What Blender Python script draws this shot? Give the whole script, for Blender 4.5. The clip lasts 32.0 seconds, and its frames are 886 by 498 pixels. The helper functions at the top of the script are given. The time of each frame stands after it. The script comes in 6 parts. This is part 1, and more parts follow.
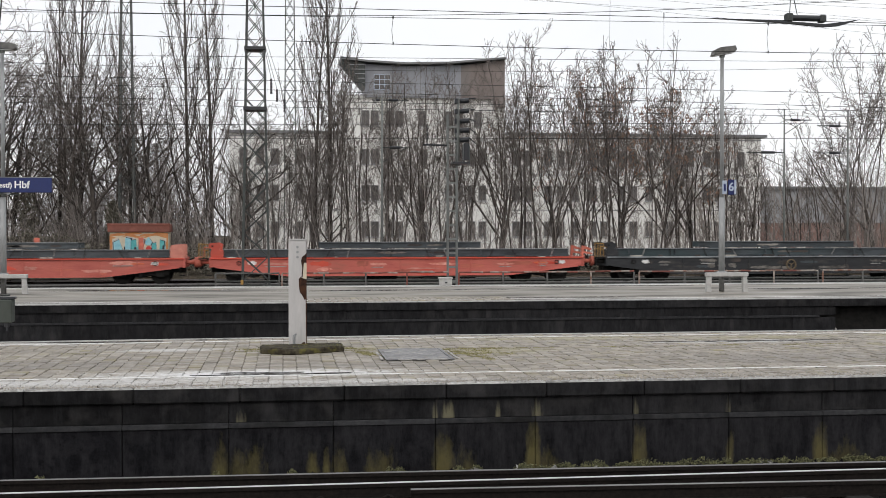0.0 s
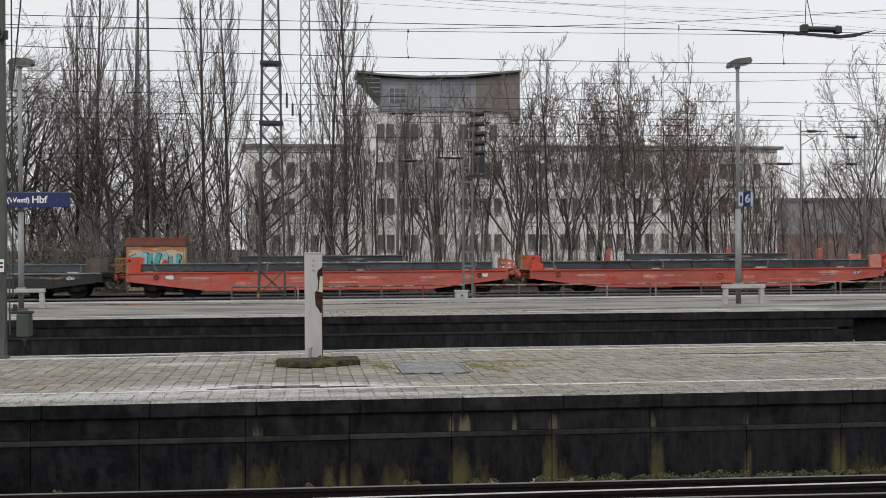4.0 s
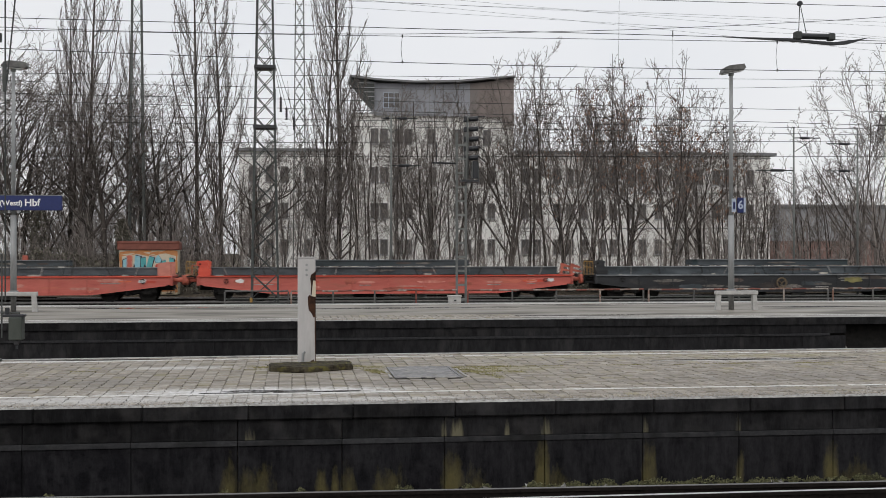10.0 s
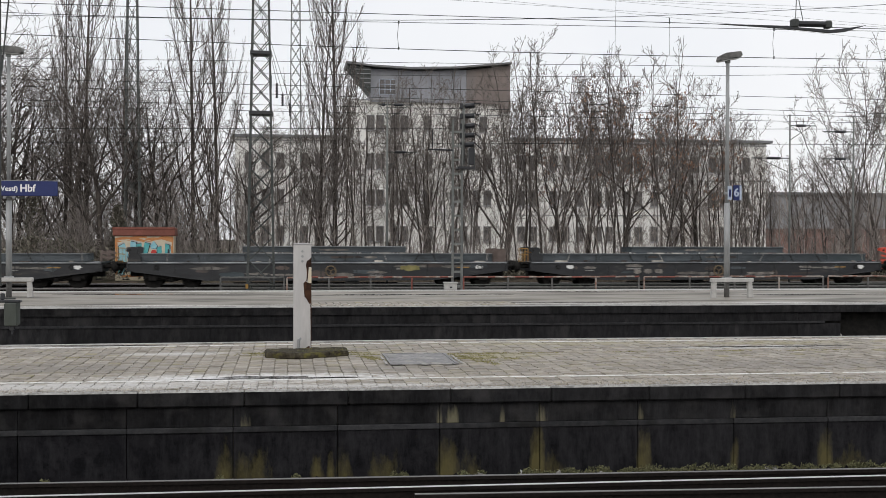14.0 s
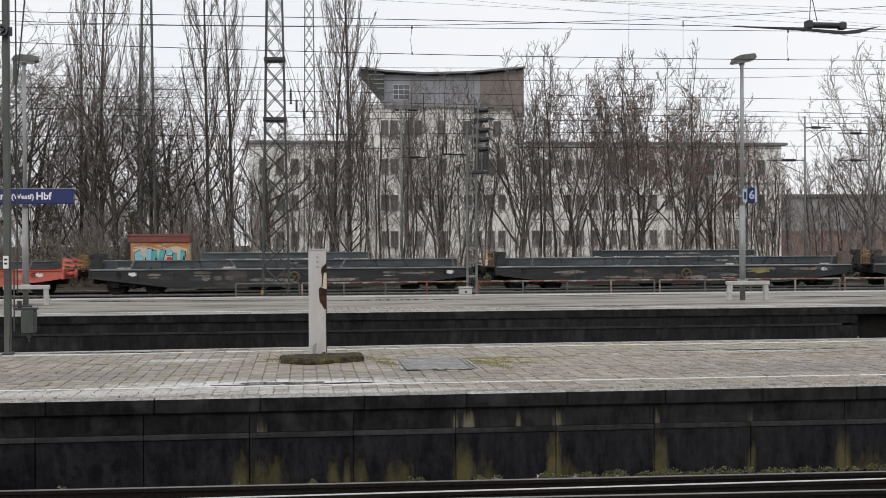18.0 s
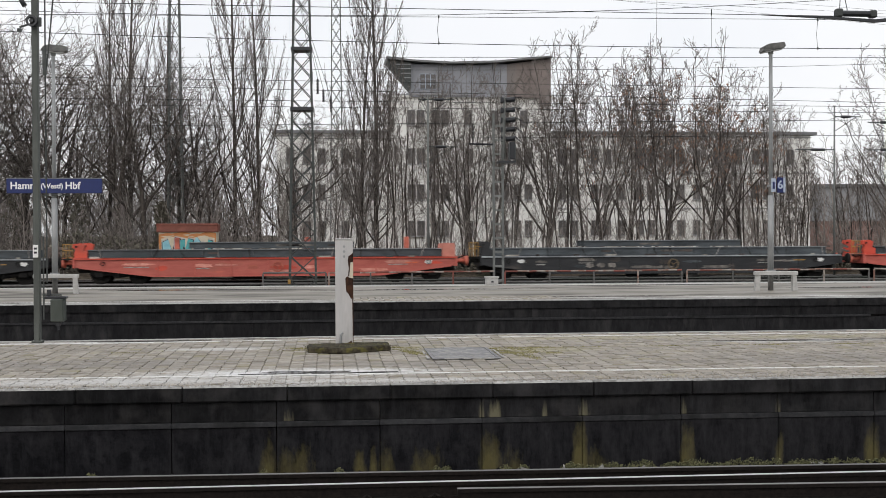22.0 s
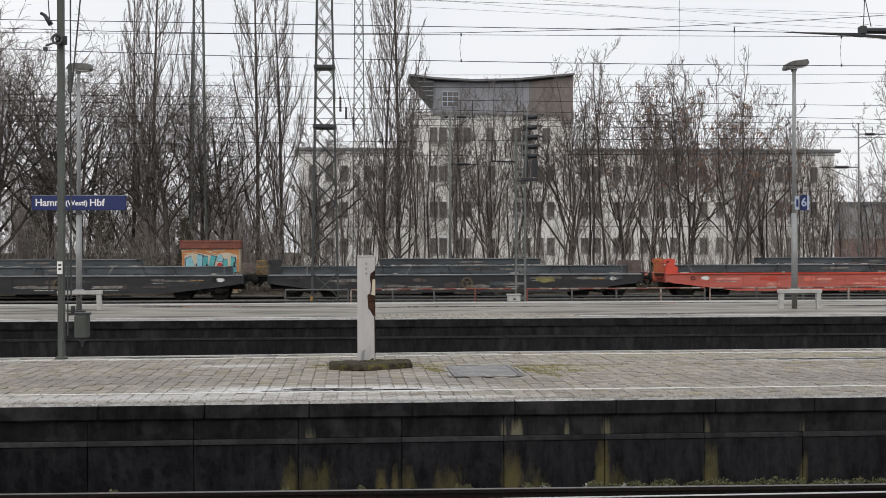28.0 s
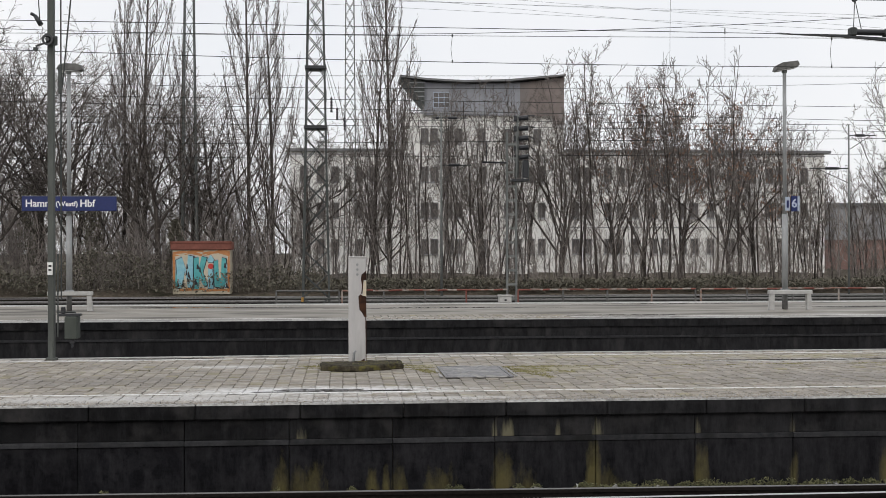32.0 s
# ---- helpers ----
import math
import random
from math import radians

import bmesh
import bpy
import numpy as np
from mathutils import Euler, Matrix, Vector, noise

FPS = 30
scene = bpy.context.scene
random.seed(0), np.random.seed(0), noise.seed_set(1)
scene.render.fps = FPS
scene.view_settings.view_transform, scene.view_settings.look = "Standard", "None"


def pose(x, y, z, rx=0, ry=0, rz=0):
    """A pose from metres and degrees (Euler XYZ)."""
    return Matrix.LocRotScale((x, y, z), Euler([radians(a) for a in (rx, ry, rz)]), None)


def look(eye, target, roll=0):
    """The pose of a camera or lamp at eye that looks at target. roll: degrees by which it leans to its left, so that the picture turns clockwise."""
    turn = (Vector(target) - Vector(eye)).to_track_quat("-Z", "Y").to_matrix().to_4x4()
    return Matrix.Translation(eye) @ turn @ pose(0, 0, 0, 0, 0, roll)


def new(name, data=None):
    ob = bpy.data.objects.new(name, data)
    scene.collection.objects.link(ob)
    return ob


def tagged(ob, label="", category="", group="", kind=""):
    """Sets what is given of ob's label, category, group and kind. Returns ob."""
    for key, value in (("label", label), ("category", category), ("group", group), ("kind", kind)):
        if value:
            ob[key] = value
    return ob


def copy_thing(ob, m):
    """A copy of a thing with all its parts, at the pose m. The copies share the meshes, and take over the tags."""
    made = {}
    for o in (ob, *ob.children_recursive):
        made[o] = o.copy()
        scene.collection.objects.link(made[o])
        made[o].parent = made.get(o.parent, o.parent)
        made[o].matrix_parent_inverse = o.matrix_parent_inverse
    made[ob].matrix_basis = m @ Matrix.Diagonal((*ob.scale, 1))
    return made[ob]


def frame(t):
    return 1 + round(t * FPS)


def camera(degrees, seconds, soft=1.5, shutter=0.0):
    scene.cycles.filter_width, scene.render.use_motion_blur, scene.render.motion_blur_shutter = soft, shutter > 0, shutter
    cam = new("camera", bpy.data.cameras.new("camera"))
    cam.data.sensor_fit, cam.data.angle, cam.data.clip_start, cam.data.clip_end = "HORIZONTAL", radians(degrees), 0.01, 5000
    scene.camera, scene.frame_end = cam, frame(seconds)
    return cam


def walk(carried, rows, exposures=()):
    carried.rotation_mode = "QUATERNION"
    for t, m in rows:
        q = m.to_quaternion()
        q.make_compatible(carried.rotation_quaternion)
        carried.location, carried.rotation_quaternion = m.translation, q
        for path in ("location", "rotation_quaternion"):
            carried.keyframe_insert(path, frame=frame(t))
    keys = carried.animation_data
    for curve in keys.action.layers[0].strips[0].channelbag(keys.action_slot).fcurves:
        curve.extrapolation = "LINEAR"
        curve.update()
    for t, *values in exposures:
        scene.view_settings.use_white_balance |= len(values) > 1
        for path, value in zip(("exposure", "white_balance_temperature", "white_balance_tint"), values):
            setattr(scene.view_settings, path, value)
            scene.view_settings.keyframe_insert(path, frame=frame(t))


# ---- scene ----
cam = camera(40.0, 32.0, soft=0.5, shutter=0.2)
EYE = 1.65
# time, pitch, roll, yaw of the camera held by hand at one place
TURNS = [
    (0.0, -0.798, 0.055, -7.536),
    (0.5, -0.618, 0.255, -7.668),
    (1.0, -0.637, 0.407, -7.756),
    (1.5, -0.132, 0.675, -7.300),
    (2.0, -0.063, 0.751, -7.319),
    (2.5, 0.062, 0.594, -7.185),
    (3.0, 0.046, 0.525, -7.261),
    (3.5, -0.090, 0.342, -6.738),
    (5.5, -0.255, -0.030, -7.172),
    (6.0, -0.234, -0.009, -7.204),
    (6.5, -0.026, -0.094, -7.023),
    (7.0, 0.033, -0.122, -7.020),
    (7.5, 0.281, 0.033, -7.037),
    (8.0, 0.341, 0.148, -7.189),
    (8.5, 0.336, 0.160, -7.386),
    (9.0, 0.339, 0.180, -7.310),
    (9.5, 0.199, 0.126, -7.269),
    (10.0, 0.045, 0.029, -7.110),
    (10.5, 0.003, -0.229, -6.993),
    (11.0, -0.286, -0.002, -6.920),
    (11.5, -0.433, 0.024, -7.037),
    (12.0, -0.478, 0.165, -6.887),
    (12.5, -0.592, 0.195, -6.622),
    (13.0, -0.626, -0.108, -6.760),
    (13.5, -0.610, -0.233, -7.247),
    (15.5, -0.460, 0.072, -7.227),
    (16.0, -0.445, -0.091, -7.169),
    (16.5, -0.779, -0.078, -6.758),
    (17.0, -0.633, 0.003, -6.797),
    (17.5, -0.677, 0.149, -6.699),
    (18.0, -0.352, 0.289, -6.613),
    (18.5, -0.344, 0.288, -6.438),
    (19.0, -0.545, 0.145, -6.300),
    (19.5, -0.389, 0.064, -6.184),
    (20.0, -0.104, 0.372, -5.655),
    (20.5, -0.303, 0.411, -5.953),
    (21.0, -0.686, 0.483, -5.675),
    (21.5, -0.776, 0.463, -5.659),
    (22.0, -0.832, 0.218, -5.366),
    (22.5, -0.770, 0.119, -5.105),
    (23.0, -0.658, 0.015, -4.979),
    (23.5, -0.659, 0.111, -4.987),
    (24.0, -0.533, 0.122, -5.129),
    (24.5, -0.482, 0.218, -4.932),
    (25.0, -0.262, 0.302, -4.687),
    (25.5, -0.213, 0.252, -4.367),
    (27.5, -0.008, 0.119, -4.313),
    (28.0, -0.016, 0.130, -4.327),
    (28.5, -0.147, 0.145, -4.503),
    (29.0, -0.227, 0.062, -4.433),
    (29.5, -0.290, -0.008, -4.604),
    (30.0, -0.412, -0.010, -4.658),
    (30.5, -0.359, -0.183, -4.754),
    (31.0, -0.245, -0.167, -4.846),
    (31.5, -0.084, -0.024, -4.870),
    (32.0, 0.026, 0.121, -4.745),
]
walk(cam, [(t, pose(0, 0, EYE, 90 + pitch, roll, yaw)) for t, pitch, roll, yaw in TURNS], exposures=[(t, ev, 6540, 11.6) for t, ev in ((0, 0.12), (3, -0.15), (6, -0.15), (9, -0.18), (13, -0.01), (19, 0.0), (22.5, 0.06), (25, 0.02), (28, -0.03), (32, -0.03))])

# ---- light: an overcast winter sky ----
SUN_UP, SUN_ROUND = radians(32), radians(200)
world = bpy.data.worlds.new("overcast_sky")
world.use_nodes = True
scene.world = world
wn, wl = world.node_tree.nodes, world.node_tree.links
bg = wn["Background"]
sky = wn.new("ShaderNodeTexSky")
sky.sky_type, sky.sun_disc, sky.sun_elevation, sky.sun_rotation = "NISHITA", False, SUN_UP, SUN_ROUND
sky.air_density, sky.dust_density = 1.0, 3.0
dim = wn.new("ShaderNodeMix")
dim.data_type = "RGBA"
dim.blend_type = "MULTIPLY"
dim.inputs[0].default_value = 1.0
dim.inputs[7].default_value = (0.10, 0.10, 0.10, 1)
wl.new(sky.outputs[0], dim.inputs[6])
cloud_at = wn.new("ShaderNodeTexCoord")
cloud = wn.new("ShaderNodeTexNoise")
cloud.inputs["Scale"].default_value, cloud.inputs["Detail"].default_value = 3.0, 5.0
wl.new(cloud_at.outputs["Generated"], cloud.inputs["Vector"])
veil = wn.new("ShaderNodeValToRGB")
veil.color_ramp.elements[0].position, veil.color_ramp.elements[0].color = 0.3, (0.90, 0.93, 0.965, 1)
veil.color_ramp.elements[1].position, veil.color_ramp.elements[1].color = 0.7, (1.02, 1.03, 1.04, 1)
wl.new(cloud.outputs[0], veil.inputs[0])
over = wn.new("ShaderNodeMix")
over.data_type = "RGBA"
over.inputs[0].default_value = 0.9
wl.new(dim.outputs[2], over.inputs[6])
wl.new(veil.outputs[0], over.inputs[7])
wl.new(over.outputs[2], bg.inputs[0])
bg.inputs[1].default_value = 1.0
sun = new("sun", bpy.data.lights.new("sun", "SUN"))
sun.data.energy, sun.data.angle, sun.data.color = 0.75, radians(40), (1.0, 0.97, 0.93)
sun.matrix_world = look((0, 0, 0), (math.sin(SUN_ROUND) * -math.cos(SUN_UP), math.cos(SUN_ROUND) * -math.cos(SUN_UP), -math.sin(SUN_UP)))

# ---- materials ----


def mat(name, c1, c2, scale=8.0, rough=0.7, metal=0.0, bump=0.25, stretch=(1, 1, 1), c3=None, big=0.12, cut=(0.55, 0.68), vary=0.0, rough2=None, depth=0.01, spec=0.5):
    """A surface of two colours in fine grain, a third in large patches, with relief and uneven gloss."""
    m = bpy.data.materials.new(name)
    m.use_nodes = True
    n, l = m.node_tree.nodes, m.node_tree.links
    b = n["Principled BSDF"]
    at = n.new("ShaderNodeTexCoord")
    mp = n.new("ShaderNodeMapping")
    mp.inputs["Scale"].default_value = stretch
    l.new(at.outputs["Object"], mp.inputs["Vector"])
    where = mp.outputs[0]
    if vary:
        info = n.new("ShaderNodeObjectInfo")
        geo = n.new("ShaderNodeNewGeometry")
        addr = n.new("ShaderNodeMath")
        addr.operation = "ADD"
        l.new(info.outputs["Random"], addr.inputs[0])
        l.new(geo.outputs["Random Per Island"], addr.inputs[1])
        fr = n.new("ShaderNodeMath")
        fr.operation = "FRACT"
        l.new(addr.outputs[0], fr.inputs[0])
        off = n.new("ShaderNodeVectorMath")
        off.operation = "ADD"
        sc = n.new("ShaderNodeMath")
        sc.operation = "MULTIPLY"
        sc.inputs[1].default_value = 37.0
        l.new(fr.outputs[0], sc.inputs[0])
        l.new(mp.outputs[0], off.inputs[0])
        l.new(sc.outputs[0], off.inputs[1])
        where = off.outputs[0]
    fine = n.new("ShaderNodeTexNoise")
    fine.inputs["Scale"].default_value, fine.inputs["Detail"].default_value, fine.inputs["Roughness"].default_value = scale, 6.0, 0.65
    l.new(where, fine.inputs["Vector"])
    ramp = n.new("ShaderNodeValToRGB")
    ramp.color_ramp.elements[0].position, ramp.color_ramp.elements[0].color = 0.32, (*c1, 1)
    ramp.color_ramp.elements[1].position, ramp.color_ramp.elements[1].color = 0.68, (*c2, 1)
    l.new(fine.outputs[0], ramp.inputs[0])
    out = ramp.outputs[0]
    wide = n.new("ShaderNodeTexNoise")
    wide.inputs["Scale"].default_value, wide.inputs["Detail"].default_value, wide.inputs["Roughness"].default_value = scale * big, 5.0, 0.6
    l.new(where, wide.inputs["Vector"])
    if c3:
        mask = n.new("ShaderNodeMapRange")
        mask.inputs[1].default_value, mask.inputs[2].default_value = cut
        l.new(wide.outputs[0], mask.inputs[0])
        mx = n.new("ShaderNodeMix")
        mx.data_type = "RGBA"
        l.new(mask.outputs[0], mx.inputs[0])
        l.new(out, mx.inputs[6])
        mx.inputs[7].default_value = (*c3, 1)
        out = mx.outputs[2]
    if vary:
        hs = n.new("ShaderNodeHueSaturation")
        mr = n.new("ShaderNodeMapRange")
        mr.inputs[3].default_value, mr.inputs[4].default_value = 1 - vary, 1 + vary
        l.new(fr.outputs[0], mr.inputs[0])
        l.new(mr.outputs[0], hs.inputs["Value"])
        l.new(out, hs.inputs["Color"])
        out = hs.outputs[0]
    l.new(out, b.inputs["Base Color"])
    rr = n.new("ShaderNodeMapRange")
    rr.inputs[1].default_value, rr.inputs[2].default_value = 0.35, 0.65
    rr.inputs[3].default_value, rr.inputs[4].default_value = (rough if rough2 is None else rough2), rough
    l.new(wide.outputs[0], rr.inputs[0])
    l.new(rr.outputs[0], b.inputs["Roughness"])
    b.inputs["Metallic"].default_value = metal
    b.inputs["Specular IOR Level"].default_value = spec
    if bump:
        bp = n.new("ShaderNodeBump")
        bp.inputs["Strength"].default_value, bp.inputs["Distance"].default_value = bump, depth
        l.new(fine.outputs[0], bp.inputs["Height"])
        l.new(bp.outputs[0], b.inputs["Normal"])
    return m


def plain(name, c, rough=0.5, metal=0.0):
    return mat(name, tuple(v * 0.88 for v in c), tuple(min(1, v * 1.1) for v in c), 14, rough, metal, 0.08)


M = {}
M["paver"] = mat("worn_concrete_paver", (0.19, 0.17, 0.139), (0.35, 0.315, 0.267), 7, 0.8, 0, 0.6, c3=(0.265, 0.24, 0.155), vary=0.18, rough2=0.5)
M["joint"] = mat("sandy_joint_with_moss", (0.055, 0.052, 0.043), (0.17, 0.16, 0.135), 4, 0.9, 0, 0.4, c3=(0.27, 0.25, 0.195), big=0.4, cut=(0.42, 0.62))
M["coping"] = mat("weathered_edge_stone", (0.19, 0.186, 0.172), (0.46, 0.455, 0.44), 22, 0.7, 0, 0.5, c3=(0.12, 0.12, 0.11), vary=0.12)
M["edge_dark"] = mat("dark_concrete_edge", (0.0045, 0.0045, 0.005), (0.013, 0.013, 0.0135), 9, 0.9, 0, 0.5, c3=(0.033, 0.0315, 0.031), vary=0.2, spec=0.12, big=0.3, cut=(0.5, 0.7))
M["wall_brown"] = mat("grey_black_weathered_concrete", (0.010, 0.010, 0.011), (0.027, 0.0265, 0.028), 9, 0.9, 0, 0.4, c3=(0.045, 0.044, 0.044), vary=0.2, spec=0.12, big=0.4, cut=(0.52, 0.75), stretch=(1, 1, 0.35))
M["ledge"] = mat("grey_ledge_concrete", (0.022, 0.023, 0.025), (0.05, 0.05, 0.052), 12, 0.9, 0, 0.4, c3=(0.018, 0.018, 0.018), vary=0.2, spec=0.15)
M["line"] = mat("worn_white_line", (0.58, 0.58, 0.56), (0.84, 0.84, 0.82), 18, 0.6, 0, 0.2, c3=(0.34, 0.33, 0.31), big=0.3)
M["asphalt"] = mat("grey_platform_asphalt", (0.13, 0.119, 0.099), (0.35, 0.322, 0.273), 4, 0.75, 0, 0.5, c3=(0.10, 0.092, 0.077), rough2=0.4, stretch=(0.3, 0.9, 1), big=0.25, cut=(0.5, 0.62))
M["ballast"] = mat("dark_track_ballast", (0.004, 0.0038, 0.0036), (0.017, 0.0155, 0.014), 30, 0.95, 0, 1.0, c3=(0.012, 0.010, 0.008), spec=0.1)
M["earth"] = mat("leaf_covered_earth", (0.05, 0.042, 0.034), (0.14, 0.118, 0.09), 5, 0.95, 0, 0.9, c3=(0.04, 0.042, 0.026), depth=0.08, spec=0.1)
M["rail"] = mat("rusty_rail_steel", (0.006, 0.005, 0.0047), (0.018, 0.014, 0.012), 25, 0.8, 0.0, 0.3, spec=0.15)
M["railtop"] = mat("polished_rail_head", (0.5, 0.5, 0.51), (0.66, 0.66, 0.67), 10, 0.55, 0.25, 0.05, stretch=(0.05, 1, 1))
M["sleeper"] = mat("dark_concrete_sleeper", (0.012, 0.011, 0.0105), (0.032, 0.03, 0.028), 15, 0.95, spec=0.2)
M["bark"] = mat("grey_brown_bark", (0.042, 0.036, 0.032), (0.115, 0.10, 0.089), 9, 0.95, 0, 0.5, stretch=(1, 1, 0.25), vary=0.25, spec=0.2)
M["twig"] = mat("bare_twig_bark", (0.108, 0.095, 0.087), (0.24, 0.215, 0.20), 6, 0.95, 0, 0, vary=0.25, spec=0.2)
M["twig_dark"] = mat("dark_twig_bark", (0.108, 0.096, 0.088), (0.25, 0.224, 0.207), 6, 0.95, 0, 0, vary=0.25, spec=0.2)
# Paler copy of the twig bark, with haze put into its colour.
M["twig_far"] = mat("pale_twig_bark_with_painted_haze", (0.22, 0.195, 0.175), (0.40, 0.36, 0.33), 6, 0.95, 0, 0, vary=0.25, spec=0.2)
M["keys"] = mat("dry_reddish_seed_clusters", (0.20, 0.12, 0.085), (0.36, 0.22, 0.155), 6, 0.9, 0, 0, vary=0.3, spec=0.2)
M["ivy"] = mat("dull_green_bramble_leaf", (0.07, 0.068, 0.05), (0.20, 0.185, 0.145), 3, 0.8, 0, 0, c3=(0.15, 0.12, 0.098), vary=0.4, big=0.5, spec=0.25)
M["moss"] = mat("moss_and_weeds", (0.055, 0.06, 0.025), (0.20, 0.195, 0.10), 20, 0.95, 0, 0.5, vary=0.35)
M["moss_yellow"] = mat("yellow_green_moss", (0.16, 0.148, 0.06), (0.36, 0.335, 0.17), 20, 0.95, 0, 0.4, vary=0.3)
M["red"] = mat("faded_red_wagon_paint", (0.40, 0.080, 0.060), (0.55, 0.14, 0.105), 1.6, 0.55, 0, 0.12, c3=(0.30, 0.09, 0.06), big=0.5, cut=(0.56, 0.72), stretch=(0.5, 1, 2.2), vary=0.10)
M["red_bright"] = mat("fresher_red_wagon_paint", (0.50, 0.05, 0.028), (0.62, 0.085, 0.045), 2.0, 0.5, 0, 0.1, c3=(0.36, 0.07, 0.045), big=0.4, stretch=(0.3, 1, 1), vary=0.1)
M["red_patch"] = mat("touched_up_red_paint", (0.30, 0.07, 0.045), (0.60, 0.16, 0.105), 1.2, 0.6, 0, 0.1, stretch=(0.5, 1, 2), vary=0.25)
M["black_patch"] = mat("rusty_dark_paint", (0.015, 0.014, 0.014), (0.085, 0.066, 0.058), 1.2, 0.65, 0, 0.1, stretch=(0.5, 1, 2), vary=0.35)
M["railflat"] = mat("dull_rail_head", (0.16, 0.16, 0.16), (0.26, 0.255, 0.25), 10, 0.6, 0.2, 0.05, stretch=(0.05, 1, 1))
M["pipegrey"] = mat("dirty_grey_pipe", (0.07, 0.07, 0.067), (0.16, 0.158, 0.15), 6, 0.7, 0, 0.2)
M["black"] = mat("dull_black_wagon_paint", (0.008, 0.009, 0.0105), (0.025, 0.027, 0.030), 1.8, 0.6, 0, 0.12, c3=(0.07, 0.058, 0.05), big=0.5, cut=(0.58, 0.72), stretch=(0.5, 1, 2.2), vary=0.15)
M["load"] = mat("dark_blue_grey_steel", (0.024, 0.030, 0.035), (0.085, 0.10, 0.11), 2.2, 0.5, 0.2, 0.1, c3=(0.03, 0.05, 0.055), stretch=(0.3, 1, 1), vary=0.2)
M["edge_steel"] = mat("bright_steel_edge", (0.10, 0.11, 0.115), (0.34, 0.36, 0.37), 1.5, 0.5, 0.1, 0.0, stretch=(0.6, 1, 1), vary=0.2)
M["red_pale"] = mat("bleached_red_paint", (0.44, 0.15, 0.11), (0.60, 0.24, 0.18), 2.5, 0.65, 0, 0.1, c3=(0.36, 0.12, 0.08))
M["stop_brown"] = mat("rusted_brown_end_stop", (0.07, 0.052, 0.045), (0.15, 0.115, 0.10), 3, 0.8, 0, 0.2)
M["chalk_pink"] = mat("washed_pink_stencil_paint", (0.46, 0.13, 0.09), (0.68, 0.33, 0.27), 3.0, 0.7, 0, 0, vary=0.2)
M["chalk_grey"] = mat("washed_grey_stencil_paint", (0.05, 0.046, 0.042), (0.26, 0.24, 0.215), 3.0, 0.7, 0, 0, vary=0.35)
M["wheel_tan"] = mat("dull_tan_enamel", (0.10, 0.07, 0.04), (0.21, 0.155, 0.09), 6, 0.7, 0, 0.1)
M["tag_yellow"] = mat("dull_yellow_spray", (0.15, 0.135, 0.045), (0.29, 0.26, 0.10), 4, 0.7, 0, 0)
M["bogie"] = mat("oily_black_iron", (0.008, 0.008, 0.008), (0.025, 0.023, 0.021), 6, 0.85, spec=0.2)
M["stencil"] = mat("worn_grey_stencil_paint", (0.12, 0.11, 0.10), (0.42, 0.41, 0.39), 5, 0.7, 0, 0, vary=0.3)
M["yellow"] = plain("dull_yellow_enamel", (0.35, 0.2, 0.05), 0.6)
M["orange"] = plain("orange_red_enamel", (0.65, 0.14, 0.05), 0.5)
M["galv"] = mat("galvanised_steel", (0.23, 0.24, 0.24), (0.36, 0.37, 0.37), 7, 0.55, 0.25, 0.1, stretch=(1, 1, 0.3))
M["post"] = mat("pale_grey_painted_steel", (0.40, 0.39, 0.385), (0.50, 0.49, 0.48), 7, 0.6, 0, 0.1, stretch=(1, 1, 0.2), c3=(0.33, 0.32, 0.31), big=0.3)
M["rust"] = mat("flaking_rust", (0.018, 0.010, 0.008), (0.075, 0.034, 0.018), 14, 0.9, 0, 0.6, spec=0.2)
M["mastgreen"] = mat("grey_green_mast_paint", (0.05, 0.056, 0.05), (0.095, 0.104, 0.094), 6, 0.65, 0, 0.1, stretch=(1, 1, 0.2))
M["lattice"] = mat("dark_green_grey_lattice_steel", (0.032, 0.037, 0.035), (0.075, 0.082, 0.078), 4, 0.7, 0, 0.1)
M["lattice_pale"] = mat("pale_weathered_lattice_steel", (0.12, 0.128, 0.122), (0.2, 0.21, 0.2), 4, 0.7, 0, 0.1)
M["lattice_mid"] = mat("grey_green_lattice_steel", (0.065, 0.072, 0.068), (0.13, 0.14, 0.134), 4, 0.7, 0, 0.1)
M["boxgreen"] = mat("dark_green_sheet_metal", (0.026, 0.033, 0.027), (0.05, 0.06, 0.05), 5, 0.6, 0, 0.1, stretch=(1, 1, 0.3))
M["wire"] = plain("dark_copper_wire", (0.055, 0.06, 0.058), 0.6, 0.4)
M["insul"] = plain("dark_brown_glazed_insulator", (0.02, 0.022, 0.026), 0.35)
M["blue"] = plain("station_sign_blue_enamel", (0.009, 0.020, 0.11), 0.6)
M["palesign"] = plain("bluish_white_enamel", (0.42, 0.48, 0.58), 0.4)
M["white"] = plain("white_sign_enamel", (0.78, 0.78, 0.78), 0.45)
M["plaster"] = mat("off_white_plaster", (0.74, 0.735, 0.705), (0.82, 0.815, 0.785), 0.8, 0.85, 0, 0.1, c3=(0.64, 0.63, 0.60), big=0.3, stretch=(1, 1, 0.4))
M["pent"] = mat("blue_grey_metal_cladding", (0.225, 0.235, 0.26), (0.32, 0.33, 0.355), 0.6, 0.6, 0, 0.05, c3=(0.25, 0.24, 0.24), big=0.4)
M["pent_brown"] = mat("brown_metal_cladding", (0.17, 0.14, 0.128), (0.25, 0.21, 0.192), 0.7, 0.7, 0, 0.05, c3=(0.20, 0.18, 0.17), big=0.5)
